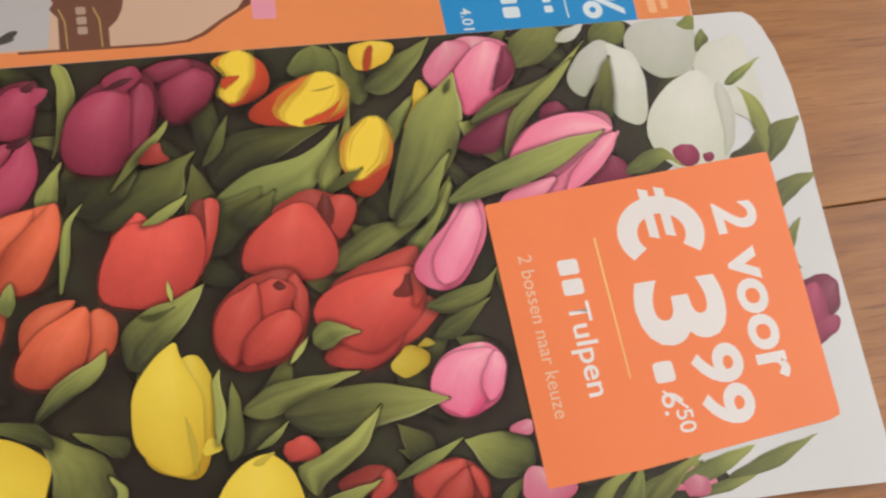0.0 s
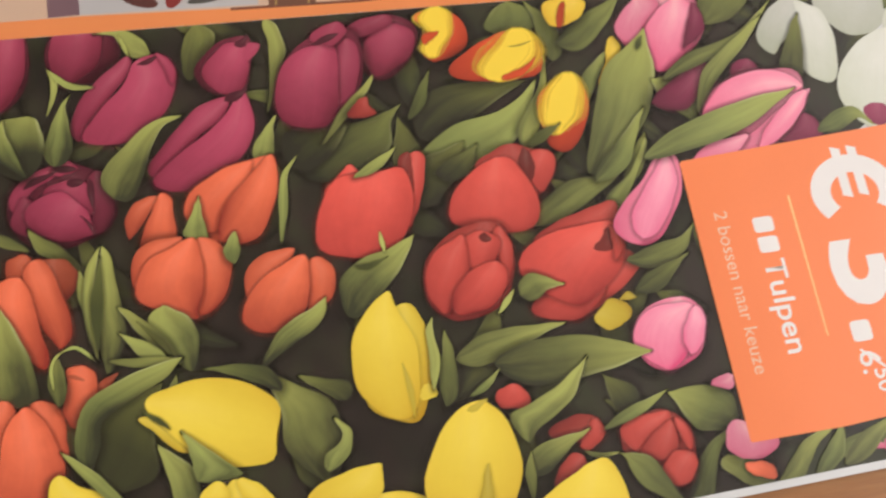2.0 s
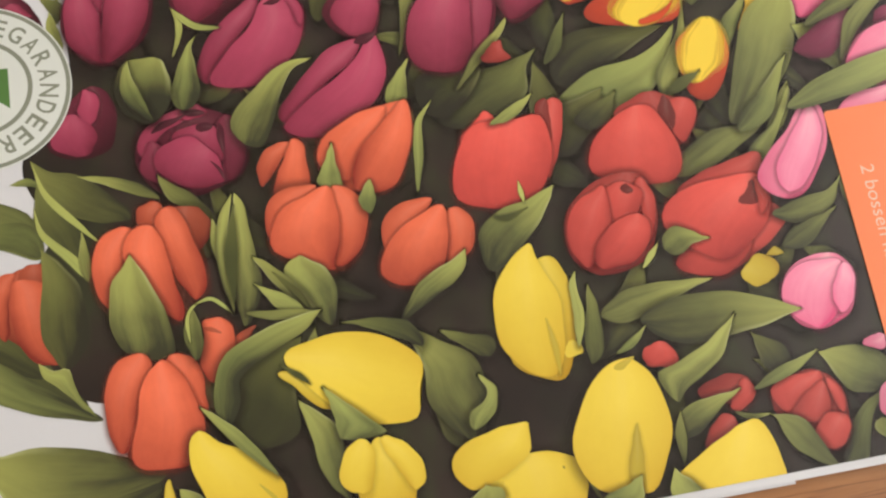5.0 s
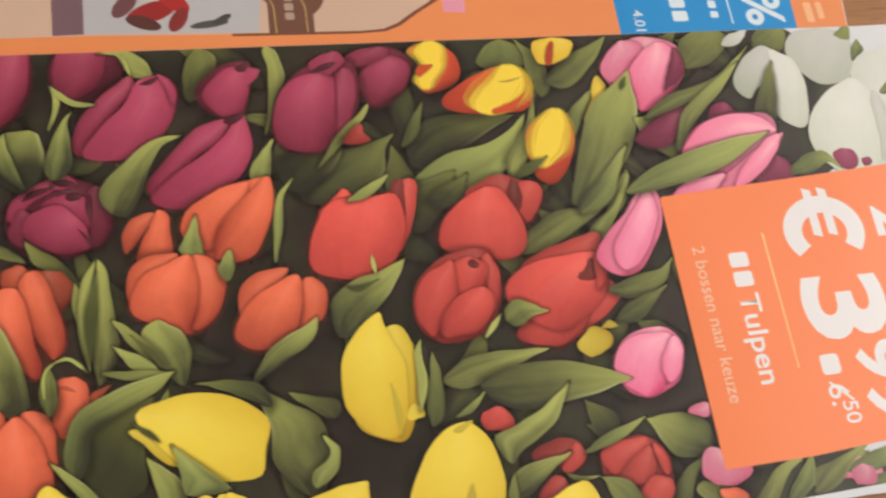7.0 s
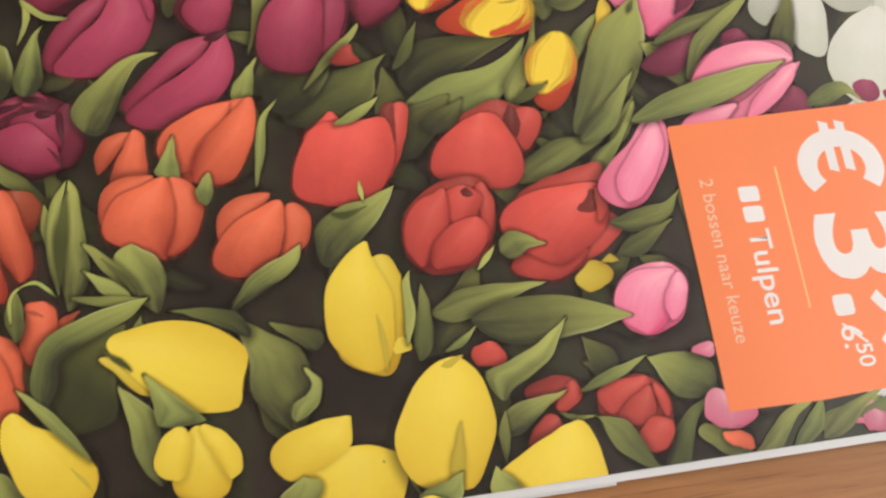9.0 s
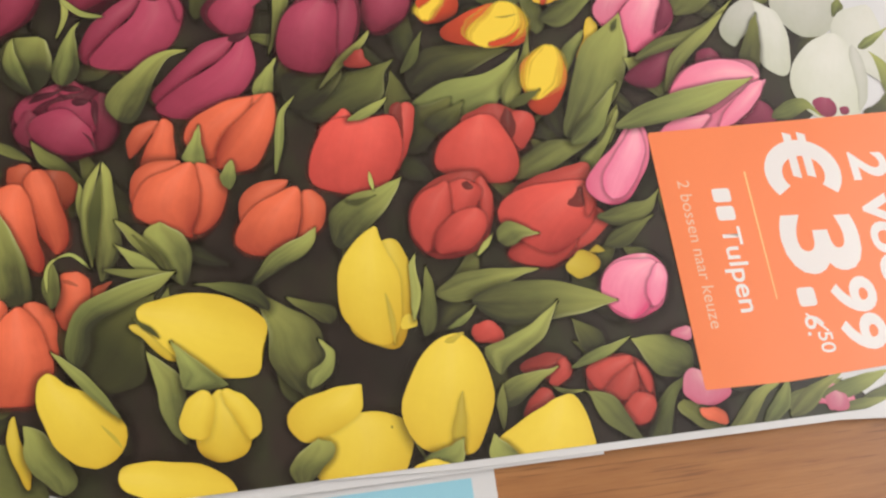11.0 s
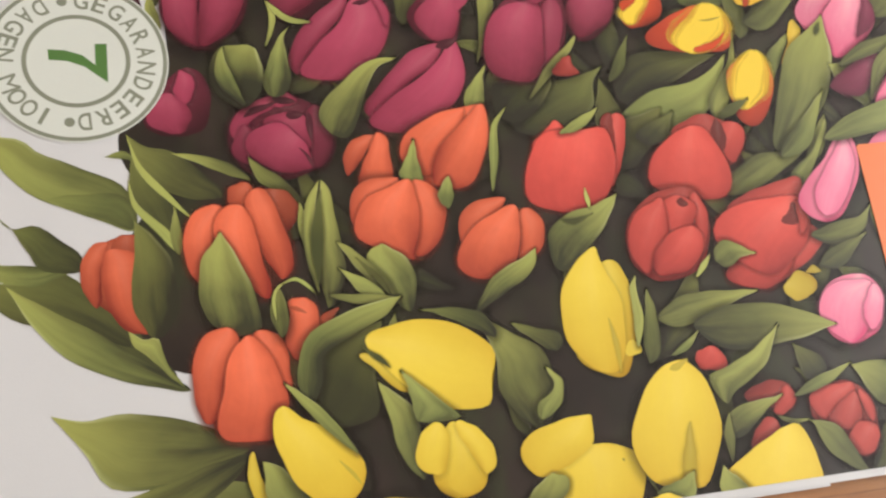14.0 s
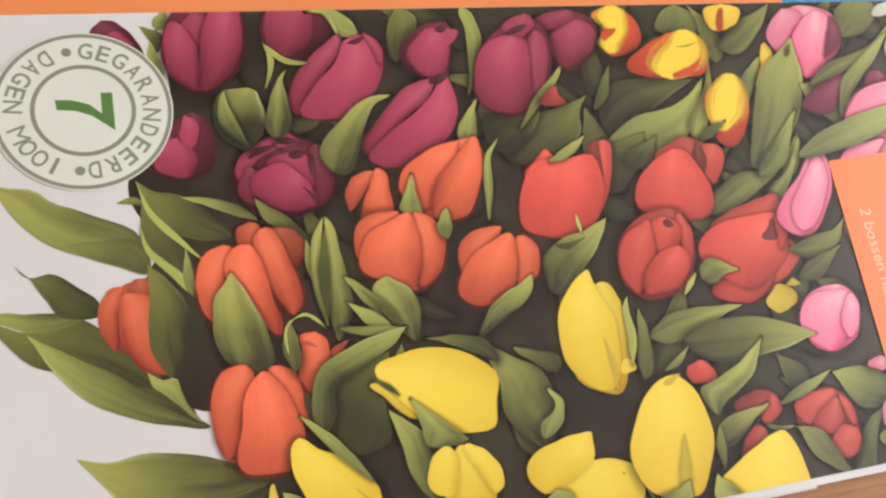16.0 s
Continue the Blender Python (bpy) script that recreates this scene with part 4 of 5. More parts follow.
leaf(0.4, "0000", (-121.2, -28.3), ((-124.3, -24.2),), (-127.3, -20.1), ((-122.8, -24.4),))
leaf(0.9, "1120", (-133.3, -27.6), ((-127.6, -29.8),), (-118.6, -29.1), ((-126.1, -27.9),))
leaf(1.0, "0540", (-139.3, -49.2), ((-141.0, -43.0), (-138.1, -35.0), (-129.3, -30.9)), (-118.8, -28.8), ((-136.3, -44.8), (-136.0, -40.0), (-129.8, -36.2), (-123.5, -33.2)))
# red group
tulip(RED)
petal(0.82, "3230", (-67.5, -7.3), ((-66.6, 1.0), (-66.9, 7.3)), (-63.5, 10.2), ((-65.4, -4.5), (-62.0, 3.7), (-61.3, 8.9)))
petal(0.4, "0000", (-66.6, -2.1), ((-67.2, 3.0), (-67.4, 8.5)), (-64.6, 10.2), ((-64.7, 2.8),))
petal(0.95, "1220", (-83.8, -2.0), ((-84.9, 2.7), (-81.6, 6.4)), (-78.4, 8.8), ((-76.5, -0.9), (-76.5, 5.4)))
petal(0.97, "1240", (-79.5, -13.0), ((-88.1, -9.3), (-85.5, 1.4), (-81.4, 6.1)), (-73.5, 6.3), ((-70.3, -10.9), (-65.9, -2.8), (-66.5, 6.4)))
leaf(1.1, "0220", (-78.0, 5.6), ((-74.9, 8.2),), (-67.5, 11.9), ((-73.9, 6.1), (-70.2, 8.3)))
leaf(1.1, "1250", (-84.4, -25.0), ((-84.7, -18.0), (-79.7, -13.5), (-72.9, -11.6)), (-66.7, -9.3), ((-80.7, -25.5), (-73.3, -19.2), (-69.1, -13.6)))
leaf(1.3, "0000", (-73.9, -12.4), ((-74.7, -9.8),), (-74.3, -7.4), ((-73.6, -9.9),))
leaf(0.35, "0000", (-80.8, -14.6), ((-77.8, -14.5),), (-73.3, -13.5), ((-78.1, -15.8),))
tulip(RED)
petal(0.6, "2330", (-39.8, -4.1), ((-49.9, 4.1), (-45.5, 8.2)), (-40.3, 9.5), ((-33.3, -1.4), (-30.5, 5.2), (-35.5, 7.7)))
petal(0.78, "3230", (-36.8, -1.5), ((-38.8, 3.3), (-36.7, 7.0)), (-33.1, 7.3), ((-34.6, -2.7), (-31.1, 2.3), (-31.0, 6.1)))
petal(0.3, "0000", (-38.6, -0.9), ((-39.9, 2.4), (-39.3, 6.0)), (-37.2, 8.2), ((-35.6, 2.9),))
petal(0.92, "2240", (-49.2, -11.2), ((-57.6, -7.7), (-56.7, -2.0), (-51.1, 3.7)), (-44.7, 6.6), ((-39.7, -11.2), (-36.4, -5.0), (-40.1, 4.6)))
tulip(RED)
petal(0.58, "2340", (-60.2, -30.1), ((-66.4, -24.8), (-65.0, -15.8), (-57.8, -9.7)), (-50.0, -8.4), ((-50.1, -27.9), (-45.1, -19.1), (-46.2, -10.8)))
petal(0.74, "2230", (-49.2, -24.5), ((-48.2, -17.7), (-49.3, -12.0)), (-46.9, -10.0), ((-46.6, -21.8), (-45.1, -15.1)))
petal(0.82, "2330", (-55.1, -20.2), ((-57.3, -15.5), (-55.5, -11.5)), (-51.4, -10.4), ((-50.5, -18.8), (-47.6, -13.5)))
petal(0.8, "1430", (-63.2, -28.0), ((-66.1, -22.3), (-63.6, -14.6), (-58.4, -11.7)), (-55.7, -11.3), ((-59.5, -25.6), (-55.8, -19.3)))
petal(0.85, "2340", (-59.9, -28.8), ((-60.5, -24.2), (-56.2, -19.9)), (-49.7, -17.8), ((-52.0, -27.7), (-47.2, -21.5)))
petal(0.3, "0000", (-52.3, -11.8), ((-50.8, -11.0),), (-49.4, -12.6), ((-51.1, -13.3),))
tulip(RED)
petal(0.72, "2330", (-39.4, -14.8), ((-37.7, -12.5), (-27.7, -8.9)), (-18.6, -7.4), ((-32.7, -15.3), (-20.0, -12.7)))
petal(0.76, "3230", (-33.5, -33.5), ((-28.8, -29.0), (-20.7, -20.1)), (-18.0, -19.5), ((-25.9, -30.7), (-15.7, -23.3)))
petal(0.82, "2340", (-39.4, -32.9), ((-43.6, -30.1), (-38.9, -26.3)), (-28.9, -24.4), ((-32.9, -33.4), (-25.0, -27.8)))
petal(0.97, "1340", (-35.3, -29.4), ((-43.5, -23.4), (-43.7, -17.8), (-37.1, -13.7)), (-21.7, -11.9), ((-30.1, -30.2), (-20.3, -22.9), (-18.2, -16.1)))
petal(0.35, "0000", (-26.0, -18.3), ((-23.9, -16.0),), (-21.5, -13.5), ((-21.1, -18.8),))
petal(0.8, "2220", (-21.3, -21.4), ((-21.3, -17.9),), (-20.8, -13.1), ((-18.8, -18.2),))
leaf(0.9, "0330", (-45.3, -26.6), ((-45.1, -23.2), (-41.5, -21.9)), (-34.6, -25.2), ((-42.7, -28.0), (-38.6, -26.1)))
leaf(1.2, "0000", (-51.1, -29.8), ((-49.4, -27.0),), (-46.4, -24.6), ((-48.3, -27.9),))
# beside the label
tulip(YELLOW)
petal(0.78, "1330", (-22.2, -35.8), ((-26.9, -37.1), (-29.4, -35.0)), (-28.9, -33.1), ((-20.1, -33.4), (-22.0, -31.2), (-25.2, -30.3)))
petal(0.7, "2220", (-22.6, -30.6), ((-21.0, -31.0),), (-18.5, -30.7), ((-20.4, -29.1),))
tulip(PINK)
petal(0.92, "2330", (-16.5, -18.1), ((-20.0, -14.2), (-17.3, -9.1), (-10.2, -2.8)), (-3.4, 3.8), ((-9.6, -18.0), (-1.8, -8.1), (-0.1, 0.6)))
petal(0.4, "0000", (-4.0, -1.7), ((-4.6, 0.7),), (-2.6, 3.5), ((-2.3, 0.0),))
petal(1.05, "3220", (-13.6, -17.3), ((-15.2, -11.5), (-8.4, -3.3)), (-3.0, 2.5), ((-8.3, -14.9), (-1.8, -5.2)))
leaf(0.8, "1330", (-18.8, -21.9), ((-12.5, -19.3), (-4.9, -18.2)), (-0.1, -15.0), ((-12.6, -24.8), (-4.1, -21.5)))
leaf(0.6, "1330", (-18.2, -29.3), ((-14.6, -25.7),), (-3.3, -22.0), ((-12.5, -29.9),))
tulip(PINK)
petal(0.95, "2340", (-15.9, -48.0), ((-21.5, -42.7), (-20.1, -36.2), (-14.7, -32.8)), (-8.3, -32.0), ((-7.0, -45.9), (-3.4, -38.2), (-4.6, -33.9)))
petal(1.03, "1440", (-15.1, -47.9), ((-21.3, -42.7), (-20.0, -36.9), (-15.0, -33.5)), (-5.8, -34.2), ((-9.6, -45.3), (-7.9, -40.3)))
petal(1.06, "3130", (-8.9, -45.4), ((-9.4, -40.1),), (-5.2, -34.7), ((-5.5, -43.2), (-3.4, -38.2)))
# leaves under the yellow ones
leaf(0.85, "1340", (-93.1, -58.9), ((-100.1, -51.5), (-100.8, -43.1)), (-103.5, -34.1), ((-88.6, -53.3), (-90.1, -42.9), (-96.5, -38.3)))
leaf(0.95, "1130", (-62.5, -38.2), ((-57.0, -34.3), (-48.7, -33.1)), (-36.2, -33.9), ((-57.2, -40.7), (-47.3, -37.6)))
leaf(0.85, "1340", (-54.2, -40.6), ((-45.6, -37.0), (-31.0, -37.6)), (-17.6, -43.3), ((-45.3, -47.0), (-29.8, -45.8)))
leaf(0.7, "1230", (-66.4, -47.8), ((-66.6, -41.3), (-64.8, -34.8)), (-63.9, -31.3), ((-62.9, -44.4), (-62.8, -36.1)))
leaf(0.9, "0220", (-60.8, -46.6), ((-58.3, -44.7),), (-53.1, -41.6), ((-56.7, -45.7),))
leaf(0.6, "1240", (-100.2, -39.0), ((-109.6, -34.1),), (-115.6, -32.0), ((-101.8, -33.8), (-109.2, -32.1)))
leaf(0.6, "1240", (-87.0, -43.3), ((-92.4, -40.1),), (-96.3, -36.4), ((-85.6, -39.7), (-90.6, -37.8)))
# right of the label and above it
leaf(0.75, "1130", (15.2, 36.2), ((17.0, 43.9),), (25.6, 48.8), ((24.5, 37.0), (31.1, 44.3)))
leaf(0.75, "1130", (38.4, 40.7), ((40.7, 46.1),), (47.9, 48.4), ((47.1, 40.0), (49.7, 45.4)))
tulip(WHITE)
petal(0.85, "1130", (29.1, 42.3), ((31.5, 45.0),), (37.9, 46.7), ((33.6, 42.0),))
tulip(MAGENTA)
petal(0.6, "2340", (-3.1, 16.1), ((4.0, 21.7), (8.9, 24.8)), (13.9, 25.9), ((5.1, 13.2), (11.6, 19.4)))
petal(0.55, "2230", (9.1, 29.9), ((11.4, 35.7),), (14.6, 42.0), ((16.2, 35.2),))
tulip(MAGENTA)
petal(0.6, "2330", (19.7, 20.4), ((20.8, 24.0),), (25.1, 25.3), ((27.8, 21.1),))
tulip(WHITE)
petal(0.8, "1130", (56.4, 29.0), ((49.7, 34.4), (48.4, 41.0), (53.2, 45.7)), (63.1, 46.3), ((65.0, 30.6), (69.9, 36.0), (69.5, 42.8)))
leaf(0.8, "0000", (65.2, 43.8), ((67.0, 45.7),), (70.9, 47.5), ((69.9, 42.5),))
leaf(0.8, "0330", (68.6, 35.7), ((69.0, 39.1),), (72.2, 42.7), ((73.1, 38.8),))
tulip(WHITE)
petal(0.9, "1110", (68.1, 22.6), ((66.2, 30.9), (70.6, 36.9), (78.3, 39.6)), (82.0, 39.7), ((81.6, 13.3), (84.4, 24.4), (83.9, 35.3)))
tulip(WHITE)
petal(0.78, "1140", (32.9, 25.8), ((29.5, 29.4), (31.9, 35.6), (38.3, 40.8)), (43.2, 40.8), ((36.2, 28.8), (42.4, 34.6)))
petal(0.92, "1130", (43.3, 17.5), ((39.4, 22.4), (42.4, 34.6), (42.8, 40.4)), (45.9, 39.3), ((48.4, 17.6), (51.2, 27.6), (49.8, 36.6)))
leaf(0.6, "1140", (36.9, 19.0), ((33.6, 22.5), (39.0, 32.1)), (42.9, 36.8), ((39.8, 20.3), (42.2, 31.7)))
leaf(0.9, "1230", (1.4, 21.9), ((9.9, 28.5), (24.0, 32.4)), (37.2, 42.2), ((12.1, 24.8), (25.6, 29.8), (31.3, 35.5)))
leaf(1.0, "1230", (8.2, 12.0), ((12.2, 22.7), (21.5, 30.2)), (32.6, 37.1), ((15.0, 19.8), (24.3, 28.1)))
tulip(MAGENTA)
petal(0.58, "2330", (28.2, 2.5), ((31.2, 5.9),), (36.3, 9.1), ((39.0, 2.0), (39.4, 6.3)))
tulip(PINK)
petal(0.7, "2330", (10.2, 10.1), ((13.8, 17.6), (23.6, 21.2), (35.6, 21.5)), (38.4, 16.4), ((21.7, 2.3), (32.0, 7.2)))
petal(0.86, "1230", (11.1, 0.9), ((19.5, 4.7), (29.7, 10.7)), (40.0, 15.5), ((23.2, 1.4), (31.6, 5.8)))
petal(0.98, "1330", (9.1, 9.7), ((12.8, 16.3), (20.6, 20.8), (32.5, 21.3)), (38.2, 16.4), ((18.6, 11.4), (31.3, 14.6)))
petal(0.96, "2220", (22.0, 1.6), ((25.7, 6.8), (33.3, 13.2)), (38.8, 15.2), ((27.9, 3.1), (36.7, 10.5)))
tulip(PINK)
petal(0.9, "1230", (3.8, 0.1), ((9.1, 4.0), (14.5, 4.9)), (19.8, 5.0), ((15.1, 0.9),))
leaf(1.12, "0230", (-8.6, 2.3), ((2.6, 9.4), (19.9, 14.0)), (36.2, 16.2), ((1.0, 2.3), (16.5, 5.9), (29.3, 12.1)))
tulip(WHITE)
petal(0.95, "1230", (54.3, 3.1), ((47.4, 11.9), (50.7, 20.9), (59.1, 27.8)), (66.9, 30.3), ((66.6, 3.1), (71.1, 14.1), (71.2, 25.4)))
petal(0.82, "3220", (67.8, 5.3), ((69.7, 14.3), (70.0, 23.6)), (72.7, 26.1), ((71.6, 9.1), (74.6, 18.4)))
leaf(0.85, "1230", (38.7, 3.8), ((43.5, 8.3), (50.5, 9.4)), (55.5, 3.3), ((45.4, 3.7), (51.0, 6.0)))
tulip(MAGENTA)
petal(0.72, "1230", (55.8, 3.7), ((52.8, 7.6), (54.6, 9.3)), (57.3, 9.8), ((60.2, 4.8), (60.0, 8.5)))
tulip(MAGENTA)
petal(0.65, "1230", (61.6, 4.4), ((61.6, 6.4),), (63.3, 6.8), ((64.2, 4.6), (64.5, 6.3)))
leaf(0.45, "1130", (69.2, 4.5), ((74.9, 7.9),), (81.1, 12.4), ((81.2, 2.3), (82.7, 9.4)))
leaf(1.1, "0230", (73.9, 25.7), ((78.4, 29.2),), (87.5, 32.7), ((77.5, 25.5),))
leaf(1.0, "2120", (79.7, 3.3), ((78.6, 11.2), (78.4, 19.9)), (77.2, 24.5), ((83.6, 9.0), (82.9, 19.4)))
leaf(0.7, "1130", (79.3, 1.7), ((82.0, 7.9), (84.1, 12.6)), (94.3, 14.4), ((85.8, 5.5),))
leaf(0.7, "1130", (76.6, -11.3), ((78.7, -4.7), (84.2, -2.6)), (93.9, -2.0), ((82.9, -8.9), (89.0, -5.1)))
leaf(0.8, "0120", (77.3, -22.1), ((78.2, -17.9),), (84.0, -13.7), ((79.9, -20.8),))
leaf(0.4, "0000", (77.6, -25.0), ((78.2, -24.8),), (79.8, -27.3), ((77.8, -26.7),))
tulip(MAGENTA)
petal(0.55, "1330", (79.1, -33.0), ((78.0, -30.9), (84.2, -29.4)), (88.2, -31.6), ((82.0, -40.7), (86.8, -38.5), (88.4, -34.2)))
petal(0.85, "2330", (76.9, -41.4), ((76.2, -33.9),), (82.0, -31.3), ((82.4, -42.1), (83.4, -35.0)))
petal(0.72, "1230", (76.9, -47.5), ((75.4, -42.1), (80.2, -40.5)), (85.3, -40.5), ((81.0, -45.8), (85.4, -43.4)))
# along the bottom edge
leaf(0.75, "1130", (16.2, -72.6), ((24.1, -69.7),), (38.6, -67.7), ((27.6, -73.4),))
tulip(PINK)
petal(0.8, "1230", (28.5, -72.4), ((32.1, -69.1),), (37.6, -69.3), ((38.3, -75.0), (40.5, -72.4)))
leaf(0.85, "1130", (32.7, -74.7), ((42.0, -73.3),), (54.1, -72.5), ((42.9, -76.0),))
leaf(0.9, "1130", (30.5, -71.7), ((40.8, -67.8),), (52.9, -67.0), ((41.4, -72.4),))
leaf(0.8, "1130", (43.3, -73.0), ((55.5, -69.3),), (70.0, -67.5), ((56.3, -73.2),))
leaf(0.85, "1140", (-2.6, -62.2), ((-11.2, -62.2), (-14.8, -55.9)), (-16.6, -52.9), ((-1.7, -55.5), (-9.6, -52.4)))
leaf(0.7, "2240", (-17.2, -77.2), ((-14.5, -69.9), (-8.9, -65.0)), (-1.1, -61.6), ((-11.6, -76.4), (-8.2, -67.9)))
leaf(0.8, "1130", (0.3, -77.1), ((-8.1, -71.0),), (-6.2, -68.3), ((3.8, -75.2), (-0.7, -70.5)))
tulip(PINK)
petal(0.8, "1230", (-5.8, -52.9), ((-3.5, -51.2),), (-0.3, -51.5), ((-1.1, -54.4),))
tulip(PINK)
petal(0.78, "1330", (-0.9, -70.3), ((-5.8, -67.3), (-4.7, -63.0)), (-1.3, -61.5), ((4.4, -69.9), (6.8, -66.6)))
tulip(ORANGE)
petal(0.92, "1230", (3.5, -75.3), ((-1.2, -73.6),), (-2.6, -71.0), ((4.3, -73.2), (1.7, -71.2)))
leaf(0.95, "1230", (4.0, -76.6), ((10.0, -70.7), (15.3, -67.4)), (22.1, -66.0), ((10.2, -76.1), (15.9, -70.1)))
leaf(0.8, "1230", (13.7, -76.7), ((16.8, -71.6),), (23.5, -66.2), ((21.0, -73.9),))
leaf(0.85, "1230", (21.2, -75.3), ((24.0, -71.3), (29.8, -68.4)), (41.4, -65.3), ((27.6, -74.8), (33.2, -70.0)))
tulip(PINK)
petal(0.7, "1230", (32.6, -75.0), ((32.4, -71.9),), (35.4, -70.7), ((37.5, -75.5), (38.5, -72.2)))
tulip(RED)
petal(0.8, "1230", (-54.6, -50.1), ((-54.9, -46.8),), (-51.2, -45.4), ((-48.4, -50.7), (-48.6, -47.0)))
tulip(RED)
petal(0.52, "2330", (-45.0, -58.0), ((-44.2, -55.6), (-38.2, -54.3)), (-33.8, -55.6), ((-41.1, -59.5), (-37.1, -61.0), (-33.1, -59.0)))
petal(0.72, "3220", (-38.9, -60.8), ((-36.9, -57.5),), (-34.5, -55.8), ((-37.3, -62.0), (-32.6, -59.1)))
tulip(RED)
petal(0.65, "2340", (-46.2, -69.1), ((-44.8, -64.7), (-41.1, -62.2)), (-38.9, -62.9), ((-41.8, -68.4), (-38.2, -65.6)))
tulip(RED)
petal(0.5, "2340", (-21.5, -72.4), ((-28.9, -64.5), (-29.0, -58.8), (-22.8, -56.3)), (-17.4, -56.8), ((-15.1, -72.1), (-13.1, -66.4), (-13.7, -60.5)))
petal(0.78, "1330", (-25.8, -64.6), ((-29.4, -61.2), (-28.0, -57.8)), (-17.9, -56.7), ((-22.9, -63.3), (-18.4, -60.2)))
petal(0.7, "2330", (-22.7, -66.7), ((-25.9, -64.4), (-20.0, -60.0)), (-17.2, -59.0), ((-18.1, -66.6), (-16.6, -63.2)))
petal(0.75, "2220", (-20.4, -72.5), ((-22.4, -69.7), (-18.9, -66.0)), (-14.5, -66.2), ((-16.2, -72.3), (-13.5, -69.1)))
petal(0.76, "3220", (-14.6, -65.9), ((-16.2, -61.6),), (-16.2, -58.5), ((-13.4, -64.3), (-13.8, -60.7)))
leaf(1.2, "0330", (-50.2, -58.1), ((-53.1, -52.1), (-47.5, -49.9), (-40.4, -47.0)), (-33.1, -41.9), ((-47.8, -56.3), (-38.7, -50.7)))
leaf(1.0, "0440", (-52.6, -65.3), ((-50.2, -60.4), (-45.8, -58.8)), (-35.8, -57.5), ((-47.5, -65.2), (-41.0, -60.9)))
leaf(0.9, "0130", (-32.9, -58.3), ((-26.8, -54.8),), (-16.3, -52.2), ((-24.3, -56.8),))
leaf(0.9, "1230", (-38.4, -62.0), ((-34.8, -63.0),), (-30.1, -63.6), ((-35.1, -64.2),))
leaf(0.75, "1230", (-18.8, -77.1), ((-27.5, -70.7), (-29.6, -64.9)), (-30.8, -63.7), ((-19.7, -73.0), (-24.1, -65.6)))
# yellow foreground
tulip(YELLOW)
petal(0.72, "2330", (-69.9, -45.1), ((-70.3, -38.0), (-69.3, -30.7)), (-68.0, -28.9), ((-68.0, -43.3), (-67.9, -35.6)))
petal(0.92, "1340", (-75.7, -49.5), ((-83.1, -44.4), (-79.2, -31.9), (-76.9, -27.4)), (-72.0, -24.4), ((-71.3, -48.7), (-67.7, -38.1), (-68.7, -26.8)))
petal(1.0, "1230", (-77.3, -48.7), ((-84.1, -42.3), (-84.3, -32.6), (-80.6, -25.5)), (-74.7, -21.2), ((-72.5, -46.8), (-70.2, -34.2), (-73.6, -25.3)))
petal(0.9, "0000", (-71.0, -45.8), ((-71.4, -44.0),), (-69.6, -42.4), ((-68.1, -45.3), (-67.9, -43.4)))
petal(0.72, "1000", (-73.3, -49.1), ((-73.9, -43.1),), (-74.1, -37.2), ((-72.7, -43.3),))
leaf(1.1, "2000", (-68.4, -44.0), ((-68.1, -35.6), (-67.8, -31.0)), (-66.0, -28.3), ((-66.0, -38.4), (-66.3, -31.7)))
tulip(YELLOW)
petal(0.86, "2330", (-115.5, -49.3), ((-121.4, -47.8), (-125.2, -44.0)), (-128.7, -40.2), ((-118.5, -45.3), (-123.5, -40.6)))
petal(1.0, "1220", (-102.1, -47.7), ((-103.8, -52.9), (-114.3, -51.8), (-121.1, -46.2)), (-127.2, -37.3), ((-101.1, -40.6), (-110.1, -34.9), (-120.3, -34.4)))
leaf(0.35, "0000", (-122.9, -43.1), ((-126.2, -40.7),), (-128.2, -38.4), ((-124.5, -40.7),))
leaf(1.1, "1220", (-92.5, -56.9), ((-93.0, -53.7), (-88.8, -50.3)), (-90.3, -46.1), ((-88.3, -54.3), (-86.8, -49.3)))
leaf(1.0, "0340", (-118.7, -65.6), ((-122.8, -59.6), (-124.4, -51.0)), (-125.6, -45.7), ((-117.9, -61.3), (-119.2, -51.5)))
leaf(1.1, "0330", (-118.2, -54.4), ((-119.1, -50.3),), (-120.7, -43.8), ((-109.5, -54.5), (-114.9, -49.4)))
tulip(YELLOW)
petal(0.96, "2240", (-112.0, -69.9), ((-116.7, -66.5), (-115.2, -59.4)), (-111.3, -55.1), ((-106.6, -68.0), (-105.5, -61.3)))
petal(0.97, "1320", (-115.9, -65.0), ((-119.2, -63.2), (-119.5, -59.5), (-117.5, -56.0)), (-114.0, -55.1), ((-113.7, -63.6), (-112.6, -58.6)))
petal(0.97, "3120", (-106.0, -65.9), ((-108.1, -62.3), (-110.7, -57.9)), (-110.6, -55.1), ((-103.5, -64.3), (-104.1, -60.4), (-107.0, -56.4)))
tulip(YELLOW)
petal(0.98, "1230", (-85.3, -80.2), ((-93.5, -74.7), (-90.6, -66.2)), (-84.0, -63.0), ((-75.0, -77.0), (-71.6, -68.1), (-76.1, -64.2)))
petal(0.98, "1230", (-94.6, -68.1), ((-97.6, -65.2), (-97.7, -61.1), (-92.8, -58.2)), (-82.9, -56.9), ((-89.0, -66.6), (-82.5, -62.8), (-81.9, -58.3)))
petal(0.45, "0000", (-76.6, -66.8), ((-76.4, -66.5),), (-76.1, -66.9), ((-76.3, -67.2),))
leaf(1.0, "1240", (-96.0, -76.6), ((-98.6, -72.3),), (-92.3, -67.4), ((-90.2, -72.3), (-89.0, -69.2)))
